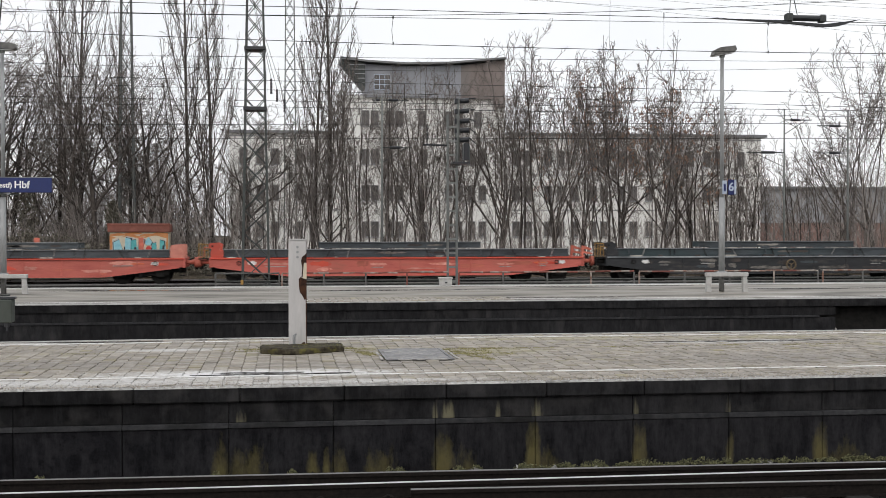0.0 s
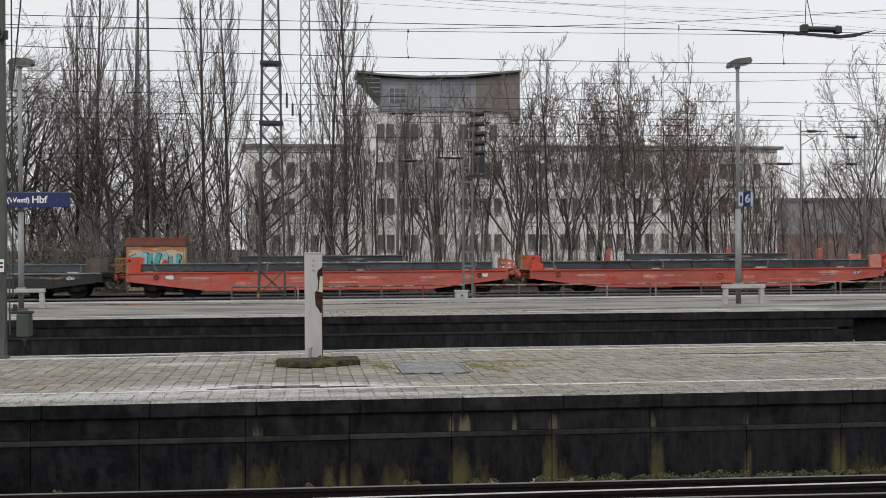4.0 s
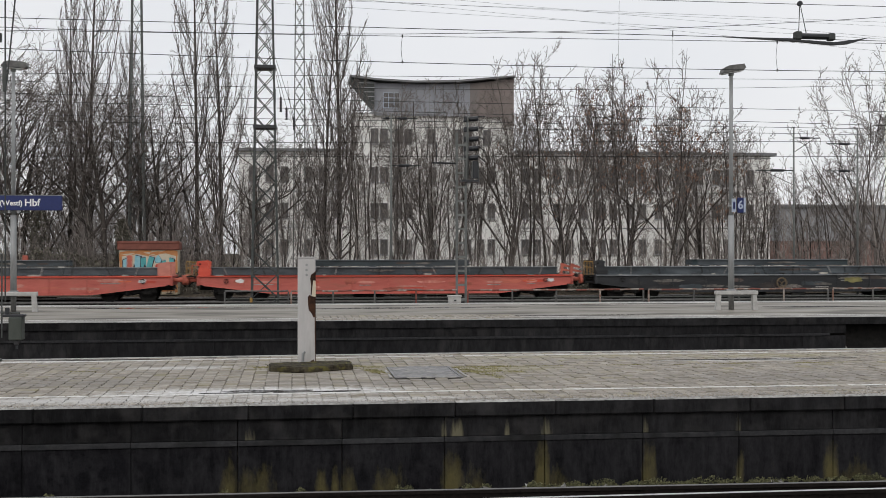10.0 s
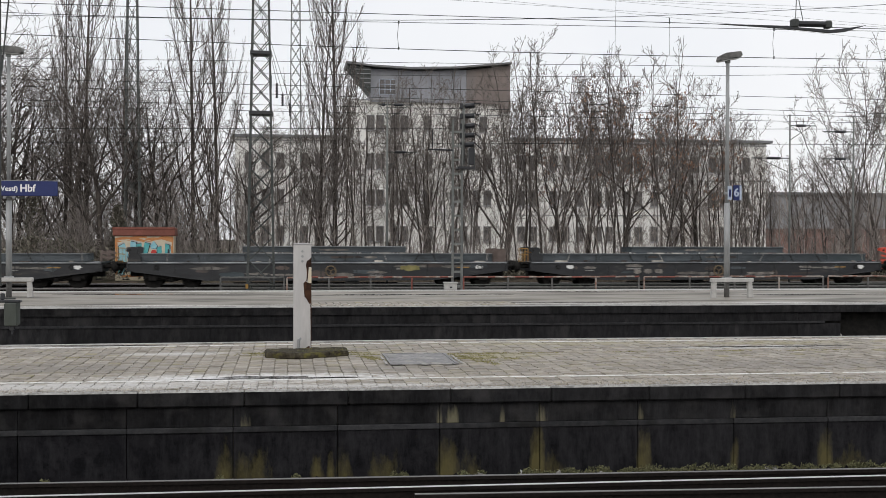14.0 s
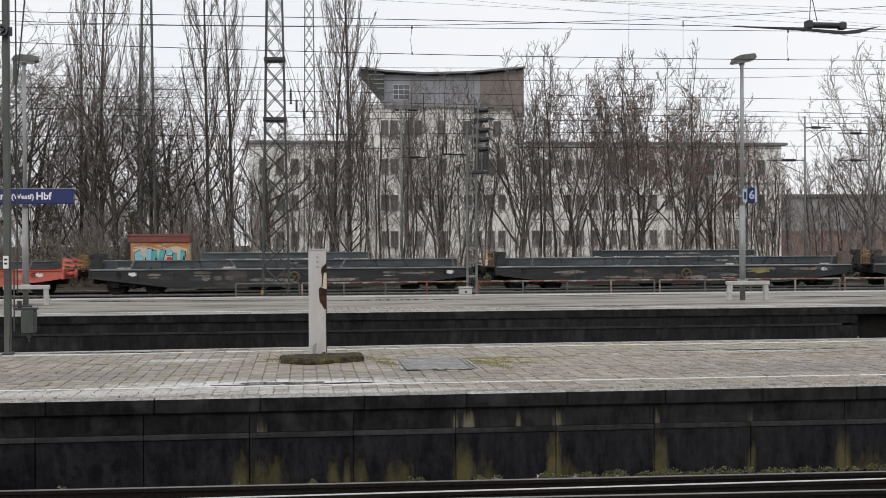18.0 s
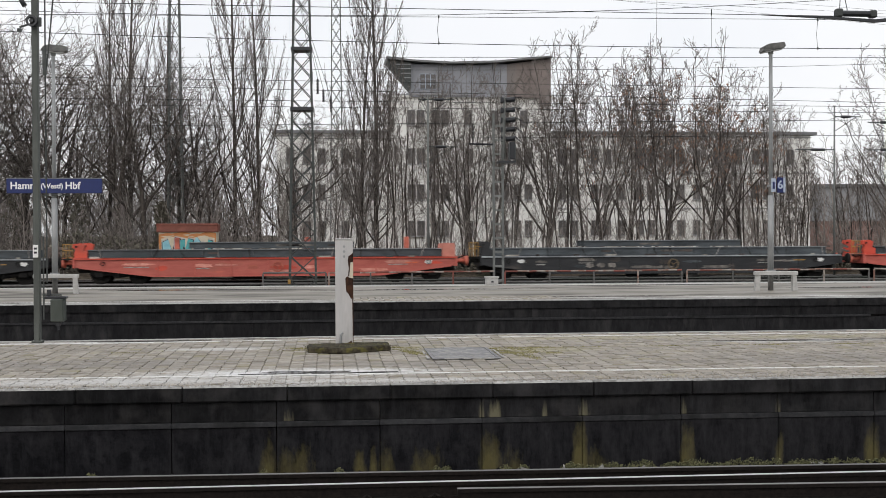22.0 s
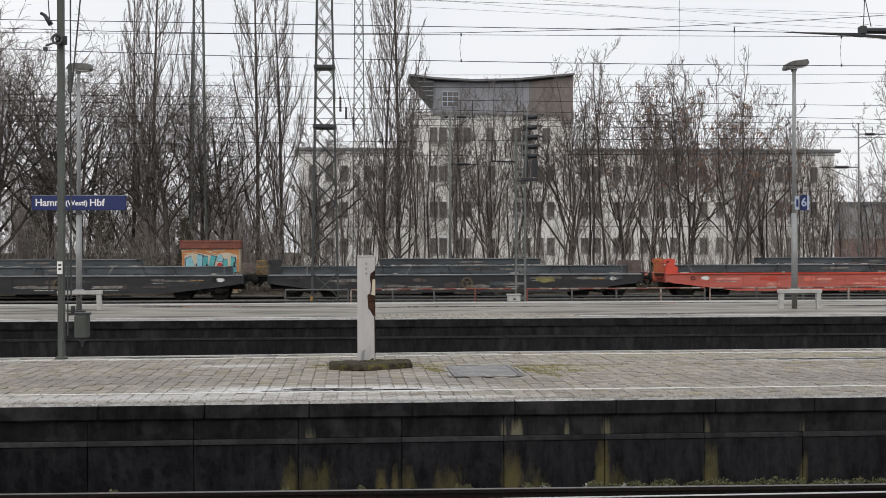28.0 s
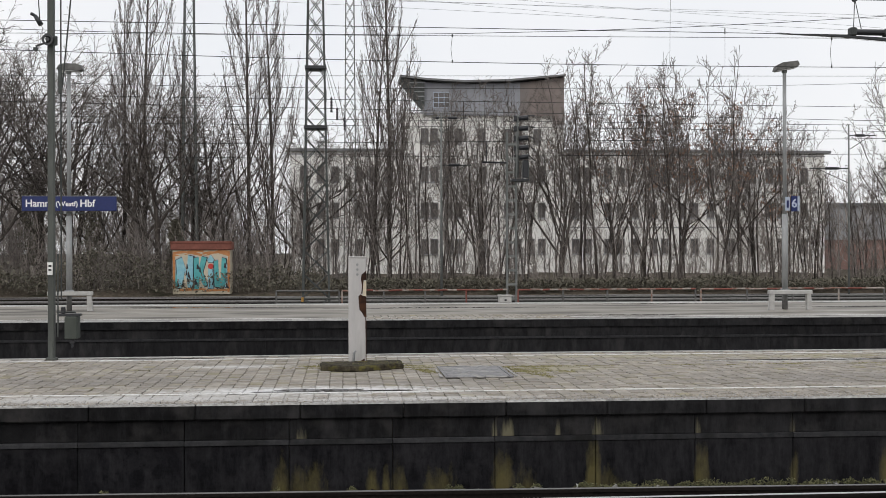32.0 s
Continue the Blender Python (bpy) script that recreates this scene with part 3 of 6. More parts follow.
for s in (-1, 1):
    x0, x1 = (-80, -0.57 - 8 * JOINTS) if s < 0 else (-0.57 + 14 * JOINTS, 80)
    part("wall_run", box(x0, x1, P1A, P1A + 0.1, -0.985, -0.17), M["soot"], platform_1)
    part("edge_run", box(x0, x1, P1A - 0.05, P1A + 0.09, -0.17, 0.0), M["coping"], platform_1)
    part("paving_run", box(x0, x1, P1A + 0.09, P1B + (-0.125 if s < 0 else 0.37), -0.09, -0.003), M["paver"], platform_1)
part("far_wall", far_run(P1B - 0.02, P1B + 0.02, -1.0, -0.02), M["edge_dark"], platform_1)

# interlocking pavers in columns that run across the platform, each column half a stone further on
PX, PY, X0, X1 = 0.165, 0.205, -8.9, 14.8
HALVES = ((-0.43, -0.48), (0.43, -0.48), (0.53, 0.0), (0.43, 0.48), (-0.43, 0.48), (-0.53, 0.0))
pv = [(a * k, b * k, z) for k, z in ((0.99, -0.08), (0.99, -0.010), (0.955, 0.0)) for a, b in HALVES]
pf = [(12, 13, 14, 15, 16, 17)] + [(q + k, q + (k + 1) % 6, q + 6 + (k + 1) % 6, q + 6 + k) for q in (0, 6) for k in range(6)]
paver_me = raw_mesh("paver", [(x * PX, y * PY, z) for x, y, z in pv], pf, M["paver"])
rest_v, rest_f = [], []
rng = random.Random(7)
spots = []
for i in range(int((X1 - X0) / PX)):
    for j in range(31):
        y = P1A + 0.095 + PY * (j + (0.5 if i % 2 else 0.0)) + rng.uniform(-0.004, 0.004)
        if y > P1B - 0.20 + 0.5 * min(1, max(0, (X0 + i * PX + 8) / 10)) or y < P1A + 0.18:
            continue
        spots.append((X0 + (i + 0.5) * PX + rng.uniform(-0.003, 0.003), y, rng.uniform(-0.009, 0.004), rng.uniform(-1.3, 1.3), rng.uniform(-1.3, 1.3)))
near = sorted(range(len(spots)), key=lambda k: (abs(spots[k][0] - 1.9) / 2.6 + abs(spots[k][1] - 13.6)))[:300]
near = set(near)
for k, (x, y, z, a, b) in enumerate(spots):
    m = pose(x, y, z, a * 0.6, b * 0.6, 0)
    if k in near:
        ob = part("paver", paver_me, None, platform_1)
        ob.matrix_basis = m
    else:
        b0 = len(rest_v)
        rest_v += [tuple(m @ Vector((px * PX, py * PY, pz))) for px, py, pz in pv]
        rest_f += [tuple(b0 + q for q in f) for f in pf]
rest = tagged(part("paving", raw_mesh("paving", rest_v, rest_f, M["paver"]), None, platform_1), kind="stuff")
tagged(part("far_edge_stones", far_run(P1B - 0.12, P1B + 0.04, -0.17, 0.0), M["coping"]), "narrow edge stones of the paved platform", "kerb", kind="structure")
# safety lines, in worn lengths
for y, w in ((14.13, 0.055), (18.3, 0.06)):
    ln = bmesh.new()
    x = -30.0
    while x < 40:
        d = rng.uniform(0.26, 0.9)
        box(x, x + d - rng.uniform(0.004, 0.03), y - w / 2 + rng.uniform(-0.006, 0.006), y + w / 2, -0.004, 0.0035, bm=ln)
        x += d
    tagged(part("safety_line", widen(ln), M["line"]), "worn white painted line along the platform paving", "line marking", kind="structure")


def patch(name, x, y, rx, ry, z, material, label, category, seed, kind=""):
    """A thin, ragged-edged patch lying flat."""
    r = random.Random(seed)
    bm = bmesh.new()
    ph = [r.uniform(0, 6.3) for _ in range(4)]
    rim = []
    for i in range(48):
        a = 2 * math.pi * i / 48
        q = 1 + 0.22 * math.sin(3 * a + ph[0]) + 0.16 * math.sin(5 * a + ph[1]) + 0.12 * math.sin(9 * a + ph[2]) + r.uniform(-0.06, 0.06)
        rim.append((x + math.cos(a) * rx * q, y + math.sin(a) * ry * q))
    top = [bm.verts.new((p, q, z)) for p, q in rim]
    low = [bm.verts.new((x + (p - x) * 1.01, y + (q - y) * 1.01, z - 0.006)) for p, q in rim]
    bm.faces.new(top)
    for i in range(48):
        bm.faces.new((low[i], low[(i + 1) % 48], top[(i + 1) % 48], top[i]))
    return tagged(part(name, bm, material), label, category, kind=kind)


for x, y, rx, ry, s in ((-0.30, 14.34, 0.46, 0.11, 21), (0.1, 14.2, 0.3, 0.03, 25), (-0.75, 14.2, 0.25, 0.03, 26), (0.5, 14.24, 0.3, 0.03, 24), (-2.75, 18.72, 0.75, 0.05, 22), (7.0, 17.62, 1.2, 0.05, 23)):
    patch("puddle", x, y, rx, ry, 0.0085, M["puddle"], "shallow rain puddle mirroring the sky on the paving", "puddle", s, "structure")


def tufts(name, spots, n, high, material, label, category, seed):
    """Blades and leaf bits round a list of (x, y, z, rx, ry)."""
    r = random.Random(seed)
    v, f = [], []
    for x, y, z, rx, ry in spots:
        for _ in range(n):
            px, py = x + r.gauss(0, rx), y + r.gauss(0, ry)
            h, w, a = r.uniform(0.3, 1) * high, r.uniform(0.008, 0.02), r.uniform(0, 6.3)
            lx, ly = r.uniform(-0.6, 0.6) * h, r.uniform(-0.6, 0.6) * h
            b0 = len(v)
            v += [(px - w * math.cos(a), py - w * math.sin(a), z), (px + w * math.cos(a), py + w * math.sin(a), z), (px + lx, py + ly, z + h)]
            f.append((b0, b0 + 1, b0 + 2))
    return tagged(part(name, raw_mesh(name, v, f, material), None), label, category, kind="stuff")


def clumps(name, spots, n, size, material, label, category, seed):
    """Low cushions of tiny leaves round (x, y, z, radius, height)."""
    r = random.Random(seed)
    v, f = [], []
    for x, y, z, rad, high in spots:
        for _ in range(n):
            a, q = r.uniform(0, 6.3), r.random() ** 0.5
            c = Vector((x + math.cos(a) * q * rad, y + math.sin(a) * q * rad * 0.45, z + high * (1 - q * q) * r.uniform(0.3, 1.0)))
            b0 = len(v)
            for _k in range(3):
                v.append(tuple(c + Vector((r.gauss(0, 1), r.gauss(0, 1), r.gauss(0, 1))) * size))
            f.append((b0, b0 + 1, b0 + 2))
    return tagged(part(name, raw_mesh(name, v, f, material), None), label, category, kind="stuff")


r = random.Random(3)
clumps("wall_foot_weeds", [(x + r.uniform(-0.1, 0.1), 13.07, -0.97, r.uniform(0.08, 0.2), r.uniform(0.04, 0.11)) for x in np.arange(2.6, 9.8, 0.10) if r.random() < 0.93] + [(x, 13.08, -0.97, 0.08, 0.09) for x in (-2.5, -0.7, 1.15, 1.25, 0.1, 1.9, 2.1)], 260, 0.010, M["moss"], "low moss and weeds along the foot of the sooty wall", "weeds", 5)
clumps("pale_stones", [(r.uniform(-3, 9), 13.02, -0.97, 0.03, 0.05) for _ in range(16)], 14, 0.018, M["concrete"], "pale stones lying at the foot of the wall", "stones", 9)
tufts("paving_moss", [(2.25 + abs(r.gauss(0, 0.5)), r.uniform(16.2, 17.1), 0.0, 0.12, 0.05) for _ in range(16)] + [(r.uniform(-0.7, 1.3), 17.3 + r.uniform(-0.12, 0.1), 0.0, 0.10, 0.03) for _ in range(22)] + [(r.uniform(-3, 8), 17.0 + r.uniform(-0.05, 0.05), 0.0, 0.16, 0.02) for _ in range(16)], 60, 0.012, M["moss_yellow"], "yellow-green moss in the paving joints", "moss", 6)

tufts("slab_moss", [(0.27 + q, 16.74 + 0.1 * q + d, 0.062, 0.05, 0.05) for q in np.arange(-0.5, 0.55, 0.07) for d in (0.12, 0.36)], 8, 0.025, M["moss"], "moss growing on an old concrete slab", "moss", 16)
tufts("cover_moss", [(1.77 + 0.62 + 0.05 * k, 16.6 - 0.16 * (k % 7), 0.0, 0.05, 0.09) for k in range(9)] + [(1.2 - 0.03 * k, 16.3 + 0.09 * k, 0.0, 0.05, 0.06) for k in range(6)], 55, 0.014, M["moss_yellow"], "yellow-green moss round a cover plate", "moss", 17)
r = random.Random(33)
for nm, m, n in (("edge_crumbs", "coping", 2600), ("edge_grit", "paver", 1500)):
    v, f = [], []
    for i in range(n):
        x, y, q = r.uniform(-5, 10.5), P1A - 0.045 + abs(r.gauss(0, 0.28)), r.uniform(0.004, 0.012)
        b0 = len(v)
        v += [(x - q, y, 0.001), (x + q, y - q, 0.001), (x + q * 0.6, y + q, 0.001), (x + r.uniform(-q, q) * 0.5, y, q * 1.2)]
        f += [(b0, b0 + 1, b0 + 3), (b0 + 1, b0 + 2, b0 + 3), (b0 + 2, b0, b0 + 3)]
    tagged(part(nm, raw_mesh(nm, v, f, M[m]), None), "loose crumbs of stone and grit on the platform edge", "grit", kind="stuff")

# ---- the second platform ----
P2A, P2B = 28.65, 37.6
platform_2 = thing("platform_2", (0, 0, 0), "grey platform with a dark edge wall and pale edge stones", "platform", kind="structure")
part("platform_deck", box(-80, 90, P2A + 0.6, P2B - 0.4, -1.0, -0.004), M["asphalt"], platform_2)
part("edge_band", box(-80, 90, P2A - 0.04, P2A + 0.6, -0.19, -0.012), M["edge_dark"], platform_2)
st = [mesh_of("edge_stone", box(0.004, 0.396, 0, 0.6, -0.06, 0.0, 0.006), M["coping"]), mesh_of("edge_stone", box(0.008, 0.392, 0, 0.30, -0.06, 0.0, 0.010), M["coping"])]
sett_me = mesh_of("sett", box(0.010, 0.168, 0.012, 0.60, -0.06, 0.0, 0.012), M["paver"])
x = -14.0
while x < 24:
    ob = part("edge_stone", st[1 if 0.2 < x < 5.2 else 0], None, platform_2)
    ob.location = (x, P2A - 0.035, rng.uniform(-0.003, 0.003))
    x += 0.4
for i in range(30):
    for j in range(3):
        ob = part("sett", sett_me, None, platform_2)
        ob.location = (0.25 + i * 0.178, P2A + 0.27 + j * 0.61, 0.003 + rng.uniform(-0.004, 0.004))
part("sett_bed", box(0.22, 5.62, P2A + 0.25, P2A + 2.12, -0.05, -0.002), M["joint"], platform_2)
part("far_edge", box(-80, 90, P2B - 0.4, P2B, -1.0, 0.0, 0.01), M["concrete"], platform_2)
for i in range(-9, 22):
    x = -3.98 + i * 1.1
    if 12.9 < x < 16.2:
        continue
    a = part("wall_panel", box(x + 0.001, x + 1.099, P2A + 0.02, P2A + 0.2, -0.98, -0.47, 0.002), M["wall_brown"], platform_2)
    b = part("upper_wall_panel", box(x + 0.001, x + 1.099, P2A + 0.01, P2A + 0.2, -0.41, -0.192, 0.002), M["wall_brown"], platform_2)
part("ledge", box(-80, 13.2, P2A - 0.012, P2A + 0.2, -0.468, -0.412, 0.005), M["ledge"], platform_2)
part("wall_backing", box(-80, 13.25, P2A + 0.06, P2A + 0.62, -1.0, -0.1), M["edge_dark"], platform_2)
part("wall_backing", box(16.3, 90, P2A + 0.06, P2A + 0.62, -1.0, -0.1), M["edge_dark"], platform_2)
# The back of the recess only borrows the near-black colour of the bogies.
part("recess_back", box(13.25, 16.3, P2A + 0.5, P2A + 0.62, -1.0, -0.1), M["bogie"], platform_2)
tagged(part("recess_junction_box", box(13.42, 13.72, P2A + 0.12, P2A + 0.4, -0.98, -0.74, 0.03), M["concrete"]), "pale concrete block in the dark wall recess", "concrete block")
for y, w in ((29.55, 0.10), (36.9, 0.12)):
    tagged(part("safety_line", box(-60, 80, y - w / 2, y + w / 2, -0.006, 0.0), M["line"]), "worn white painted line along the asphalt platform", "line marking", kind="structure")
for x, y, rx, ry, s in ((9.5, 36.2, 2.2, 0.18, 11), (3.0, 34.5, 2.6, 0.3, 12), (-4.0, 35.4, 2.4, 0.25, 13), (16, 33.8, 2.5, 0.25, 14), (7.0, 30.2, 2.0, 0.12, 15)):
    patch("puddle", x, y, rx, ry, 0.0, M["puddle"], "wet shining patch on the asphalt platform", "puddle", s, "structure")

# the platform on which the camera stands
platform_3 = thing("platform_3", (0, 0, 0), "paved platform from which the tracks are seen", "platform", kind="structure")
part("platform_deck", box(-60, 60, -6, 3.4, -1.0, 0.0, 0.02), M["paver"], platform_3)

# ---- things on the first platform ----
post = thing("steel_post", (0.2152, 17.35, 0), "pale grey square steel post with a rusted side", "post")
pb = box(-0.125, 0.125, -0.11, 0.11, 0.05, 1.535, 0.012)
part("post_body", pb, M["post"], post)
part("post_cap", box(-0.13, 0.13, -0.115, 0.115, 1.535, 1.555, 0.006), M["post"], post)
rs = slab([(0.015, 0.99), (0.045, 1.02), (0.075, 1.0), (0.127, 0.99), (0.127, 0.71), (0.095, 0.70), (0.06, 0.77), (0.03, 0.80), (0.02, 0.9)], -0.113, -0.104)
slab([(0.05, 1.24), (0.06, 1.30), (0.10, 1.33), (0.127, 1.36), (0.127, 1.22), (0.09, 1.22), (0.08, 1.12), (0.07, 1.02), (0.055, 1.02), (0.065, 1.14)], -0.113, -0.104, bm=rs)
slab([(0.112, 0.71), (0.127, 0.71), (0.127, 0.05), (0.117, 0.05), (0.12, 0.3), (0.113, 0.5)], -0.113, -0.104, bm=rs)
slab([(0.03, 0.05), (0.11, 0.05), (0.10, 0.11), (0.06, 0.09)], -0.113, -0.104, bm=rs)
part("bare_strip", slab([(0.075, 1.0), (0.127, 0.99), (0.127, 1.21), (0.092, 1.21)], -0.112, -0.104), M["hutwall"], post, "cream undercoat")
part("rust_patch", rs, M["rust"], post, "flaking brown rust")
for z in (1.37, 1.30, 1.44):
    part("bolt_hole", rod((0.0, -0.108, z), (0.0, -0.116, z), 0.018, sides=10), M["galv"], post)
part("earth_strap", rod((-0.06, -0.13, 0.0), (-0.05, -0.125, 0.2), 0.017, sides=6, bm=rod((-0.05, -0.125, 0.2), (-0.02, -0.11, 0.22), 0.012, sides=6)), M["galv"], post)
base = bmesh.new()
own = box(-0.57, 0.57, -0.28, 0.30, -0.01, 0.075, 0.02)
bmesh.ops.subdivide_edges(own, edges=own.edges[:], cuts=9, use_grid_fill=True)
r = random.Random(8)
for v in own.verts:
    d = noise.noise_vector(v.co * 5.0) * 0.022 + noise.noise_vector(v.co * 17.0) * 0.014
    v.co += Vector((d.x, d.y, (d.z * 0.7 if v.co.z > 0.03 else 0)))
    v.co.y += 0.06 * v.co.x / 0.62 - (0.28 * max(0, 1 - abs(v.co.x + 0.05) / 0.55) if v.co.y < 0 else 0)
slab_ob = tagged(part("foundation_slab", own, mat("mossy_old_concrete", (0.012, 0.010, 0.007), (0.075, 0.065, 0.043), 16, 0.95, 0, 0.9, c3=(0.10, 0.09, 0.028), big=0.4, spec=0.2)), "dark mossy concrete slab round the foot of a steel post", "slab")
slab_ob.matrix_basis = pose(0.27, 17.02, 0.0)

cover = thing("manhole_cover", (1.765, 16.28, 0.004), "grey steel cover plate in a dark frame, let into the paving", "manhole cover")
fr = box(-0.445, 0.445, -0.72, -0.68, 0, 0.012)
for b in ((-0.445, 0.445, 0.68, 0.72), (-0.445, -0.405, -0.68, 0.68), (0.405, 0.445, -0.68, 0.68)):
    box(b[0], b[1], b[2], b[3], 0, 0.012, bm=fr)
part("cover_frame", fr, M["steelplate"], cover)
rk = random.Random(19)
for i in range(20):
    s = i % 4
    u = rk.uniform(-1, 1)
    x, y = (u * 0.445, (-0.74, 0.74)[s]) if s < 2 else ((-0.49, 0.49)[s - 2], u * 0.7)
    w, d = (rk.uniform(0.02, 0.09), rk.uniform(0.015, 0.04)) if s < 2 else (rk.uniform(0.01, 0.025), rk.uniform(0.05, 0.16))
    part("chipped_rim", box(x - w, x + w, y - d, y + d, 0.0, 0.013 + rk.uniform(0, 0.003), 0.004), M["coping"], cover)
for i in range(3):
    cp = part("cover_plate", box(-0.40, 0.40, -0.675 + i * 0.452, -0.23 + i * 0.452, 0, 0.009, 0.003), M["steelplate"], cover)
    for q in range(13):
        x, y = rk.uniform(-0.36, 0.36), -0.64 + i * 0.452 + rk.uniform(0, 0.38)
        part("tread_rib", box(x - rk.uniform(0.02, 0.06), x + rk.uniform(0.02, 0.06), y - 0.014, y + 0.014, 0.008, 0.013, 0.002), M["concrete"], cp)

# tensioning mast of the overhead line
mast = thing("catenary_mast", (-4.375, 18.83, 0), "grey-green steel overhead-line mast with pulley and balance weight", "mast")
part("column", box(-0.045, 0.045, -0.06, 0.06, 0, 9.5, 0.006), M["mastgreen"], mast)
part("base_plate", box(-0.075, 0.075, -0.09, 0.09, 0, 0.03, 0.006, bm=box(-0.03, 0.03, -0.085, -0.06, 0.03, 0.28)), M["mastgreen"], mast)
part("number_plate", box(-0.04, 0.04, -0.108, -0.1, 1.28, 1.47, 0.004), M["paper"], mast, "small white plate")
part("plate_bar", box(-0.022, 0.022, -0.111, -0.107, 1.40, 1.43), M["sblack"], mast)
part("plate_bar", box(-0.022, 0.022, -0.111, -0.107, 1.34, 1.37), M["sblack"], mast)
wheel = part("pulley_wheel", ring(0.085, 0.03, 0.05, bm=rod((0, -0.03, 0), (0, 0.03, 0), 0.03)), M["insul"], mast)
wheel.matrix_basis = pose(-0.015, -0.16, 4.81)
for k in range(3):
    a = k * 2.1
    part("spoke", rod((0, 0, 0), (0.07 * math.cos(a), 0, 0.07 * math.sin(a)), 0.010, sides=5), M["insul"], wheel)
part("pulley_bracket", box(-0.05, 0.12, -0.13, -0.1, 4.73, 4.87, 0.01), M["lattice"], mast)
part("pulley_arm", rod((-0.05, -0.16, 4.76), (-0.19, -0.16, 4.71), 0.016, sides=6, bm=box(-0.22, -0.16, -0.2, -0.12, 4.64, 4.69)), M["lattice"], mast)
part("stay_insulator", rod((-0.10, -0.2, 5.02), (-0.19, -0.2, 5.16), 0.04, 0.028, 8, bm=rod((-0.19, -0.2, 5.16), (-0.25, -0.2, 5.19), 0.026, sides=6)), M["insul"], mast)
part("stay_wire", rod((-0.12, -0.2, 5.1), (-0.22, -0.2, 6.6), 0.008, sides=4), M["wire"], mast)
part("tension_wire", rod((0.17, -0.12, 0.9), (0.17, -0.12, 6.5), 0.012, sides=5), M["wire"], mast)
part("tension_wire", rod((0.19, -0.12, 4.1), (0.42, -0.12, 6.5), 0.012, sides=5), M["wire"], mast)
part("tension_link", box(0.13, 0.19, -0.14, -0.10, 4.0, 4.42, 0.015), M["lattice"], mast)
part("guide_rod", rod((0.12, -0.12, 0.35), (0.12, -0.12, 1.6), 0.012, sides=5, bm=rod((0.1, -0.12, 0.72), (0.38, -0.12, 0.72), 0.014, sides=5)), M["lattice"], mast)
part("weight_box", box(0.24, 0.43, -0.25, -0.02, 0.32, 0.66, 0.015), M["boxgreen"], mast, "dark green sheet box")
part("box_clamp", box(0.14, 0.46, -0.2, -0.06, 0.66, 0.70, 0.008, bm=box(0.17, 0.23, -0.16, -0.1, 0.70, 0.80, 0.01)), M["insul"], mast)
part("box_foot", box(0.30, 0.37, -0.18, -0.1, 0.25, 0.32, 0.01, bm=rod((0.335, -0.14, 0.19), (0.335, -0.14, 0.26), 0.015, sides=6)), M["insul"], mast)


def guard_frame(x, y):
    g = thing("guard_frame", (x, y, 0), "pale grey concrete guard frame round the foot of a lamp post", "guard frame", "guard frames on the platform")
    part("top_bar", box(-0.6, 0.6, -0.09, 0.09, 0.42, 0.53, 0.015), M["concrete"], g)
    for s in (-1, 1):
        part("leg", slab([(s * 0.56, 0.42), (s * 0.60, 0.0), (s * 0.46, 0.0), (s * 0.45, 0.42)], -0.07, 0.07), M["concrete"], g)
    return g


def lamp_post(x, y, tilt):
    lp = thing("lamp_post", (x, y, 0), "grey steel platform lamp post with a flat luminaire", "lamp post", "platform lamp posts")
    part("foot", rod((0, 0, 0), (0, 0, 0.5), 0.075, sides=12), M["pipegrey"], lp)
    part("pole", rod((0, 0, 0.5), (0, 0, 2.6), 0.085, 0.08, 12), M["galv"], lp)
    part("upper_pole", rod((0, 0, 2.6), (0, 0, 6.55), 0.055, 0.05, 12), M["galv"], lp)
    hd = part("luminaire", slab([(-0.32, -0.08), (-0.26, 0.05), (-0.10, 0.12), (0.32, 0.13), (0.36, 0.02), (0.30, -0.03)], -0.16, 0.16), M["pipegrey"], lp)
    hd.matrix_basis = pose(0.02, 0, 6.62, 0, tilt, 0)
    part("lamp_cover", slab([(-0.30, -0.085), (0.29, -0.038), (0.27, -0.06), (-0.27, -0.105)], -0.13, 0.13), M["lampglass"], hd)
    part("clamp", box(-0.06, 0.06, -0.06, 0.06, 6.46, 6.56, 0.01), M["lattice_pale"], lp)
    part("band", box(-0.11, 0.11, -0.11, 0.11, 0.5, 0.56, 0.01), M["galv"], lp)
    return lp


lamp_post(12.07, 32.4, -6)
guard_frame(12.12, 32.15)
lamp_post(-7.43, 34.0, 8)
guard_frame(-7.36, 33.8)

sign = thing("station_sign", (-7.39, 33.86, 2.92), "blue station name board with white letters on a lamp post", "station sign")
part("board", box(-1.26, 1.26, -0.05, 0.05, -0.2, 0.2, 0.01), M["blue"], sign)
part("top_trim", box(-1.27, 1.27, -0.055, 0.055, 0.2, 0.215), M["galv"], sign)
writing("lettering", "Hamm", 0.27, M["white"], sign, (-0.80, -0.053, 0.0))
writing("lettering", "(Westf)", 0.19, M["white"], sign, (-0.06, -0.053, -0.01))
writing("lettering", "Hbf", 0.27, M["white"], sign, (0.485, -0.053, 0.0))
for s in (-0.12, 0.12):
    part("bracket", box(s - 0.03, s + 0.03, -0.03, 0.1, -0.27, -0.2), M["galv"], sign)
part("cable_bar", box(-0.35, 0.4, 0.0, 0.06, -0.27, -0.235), M["lattice"], sign)

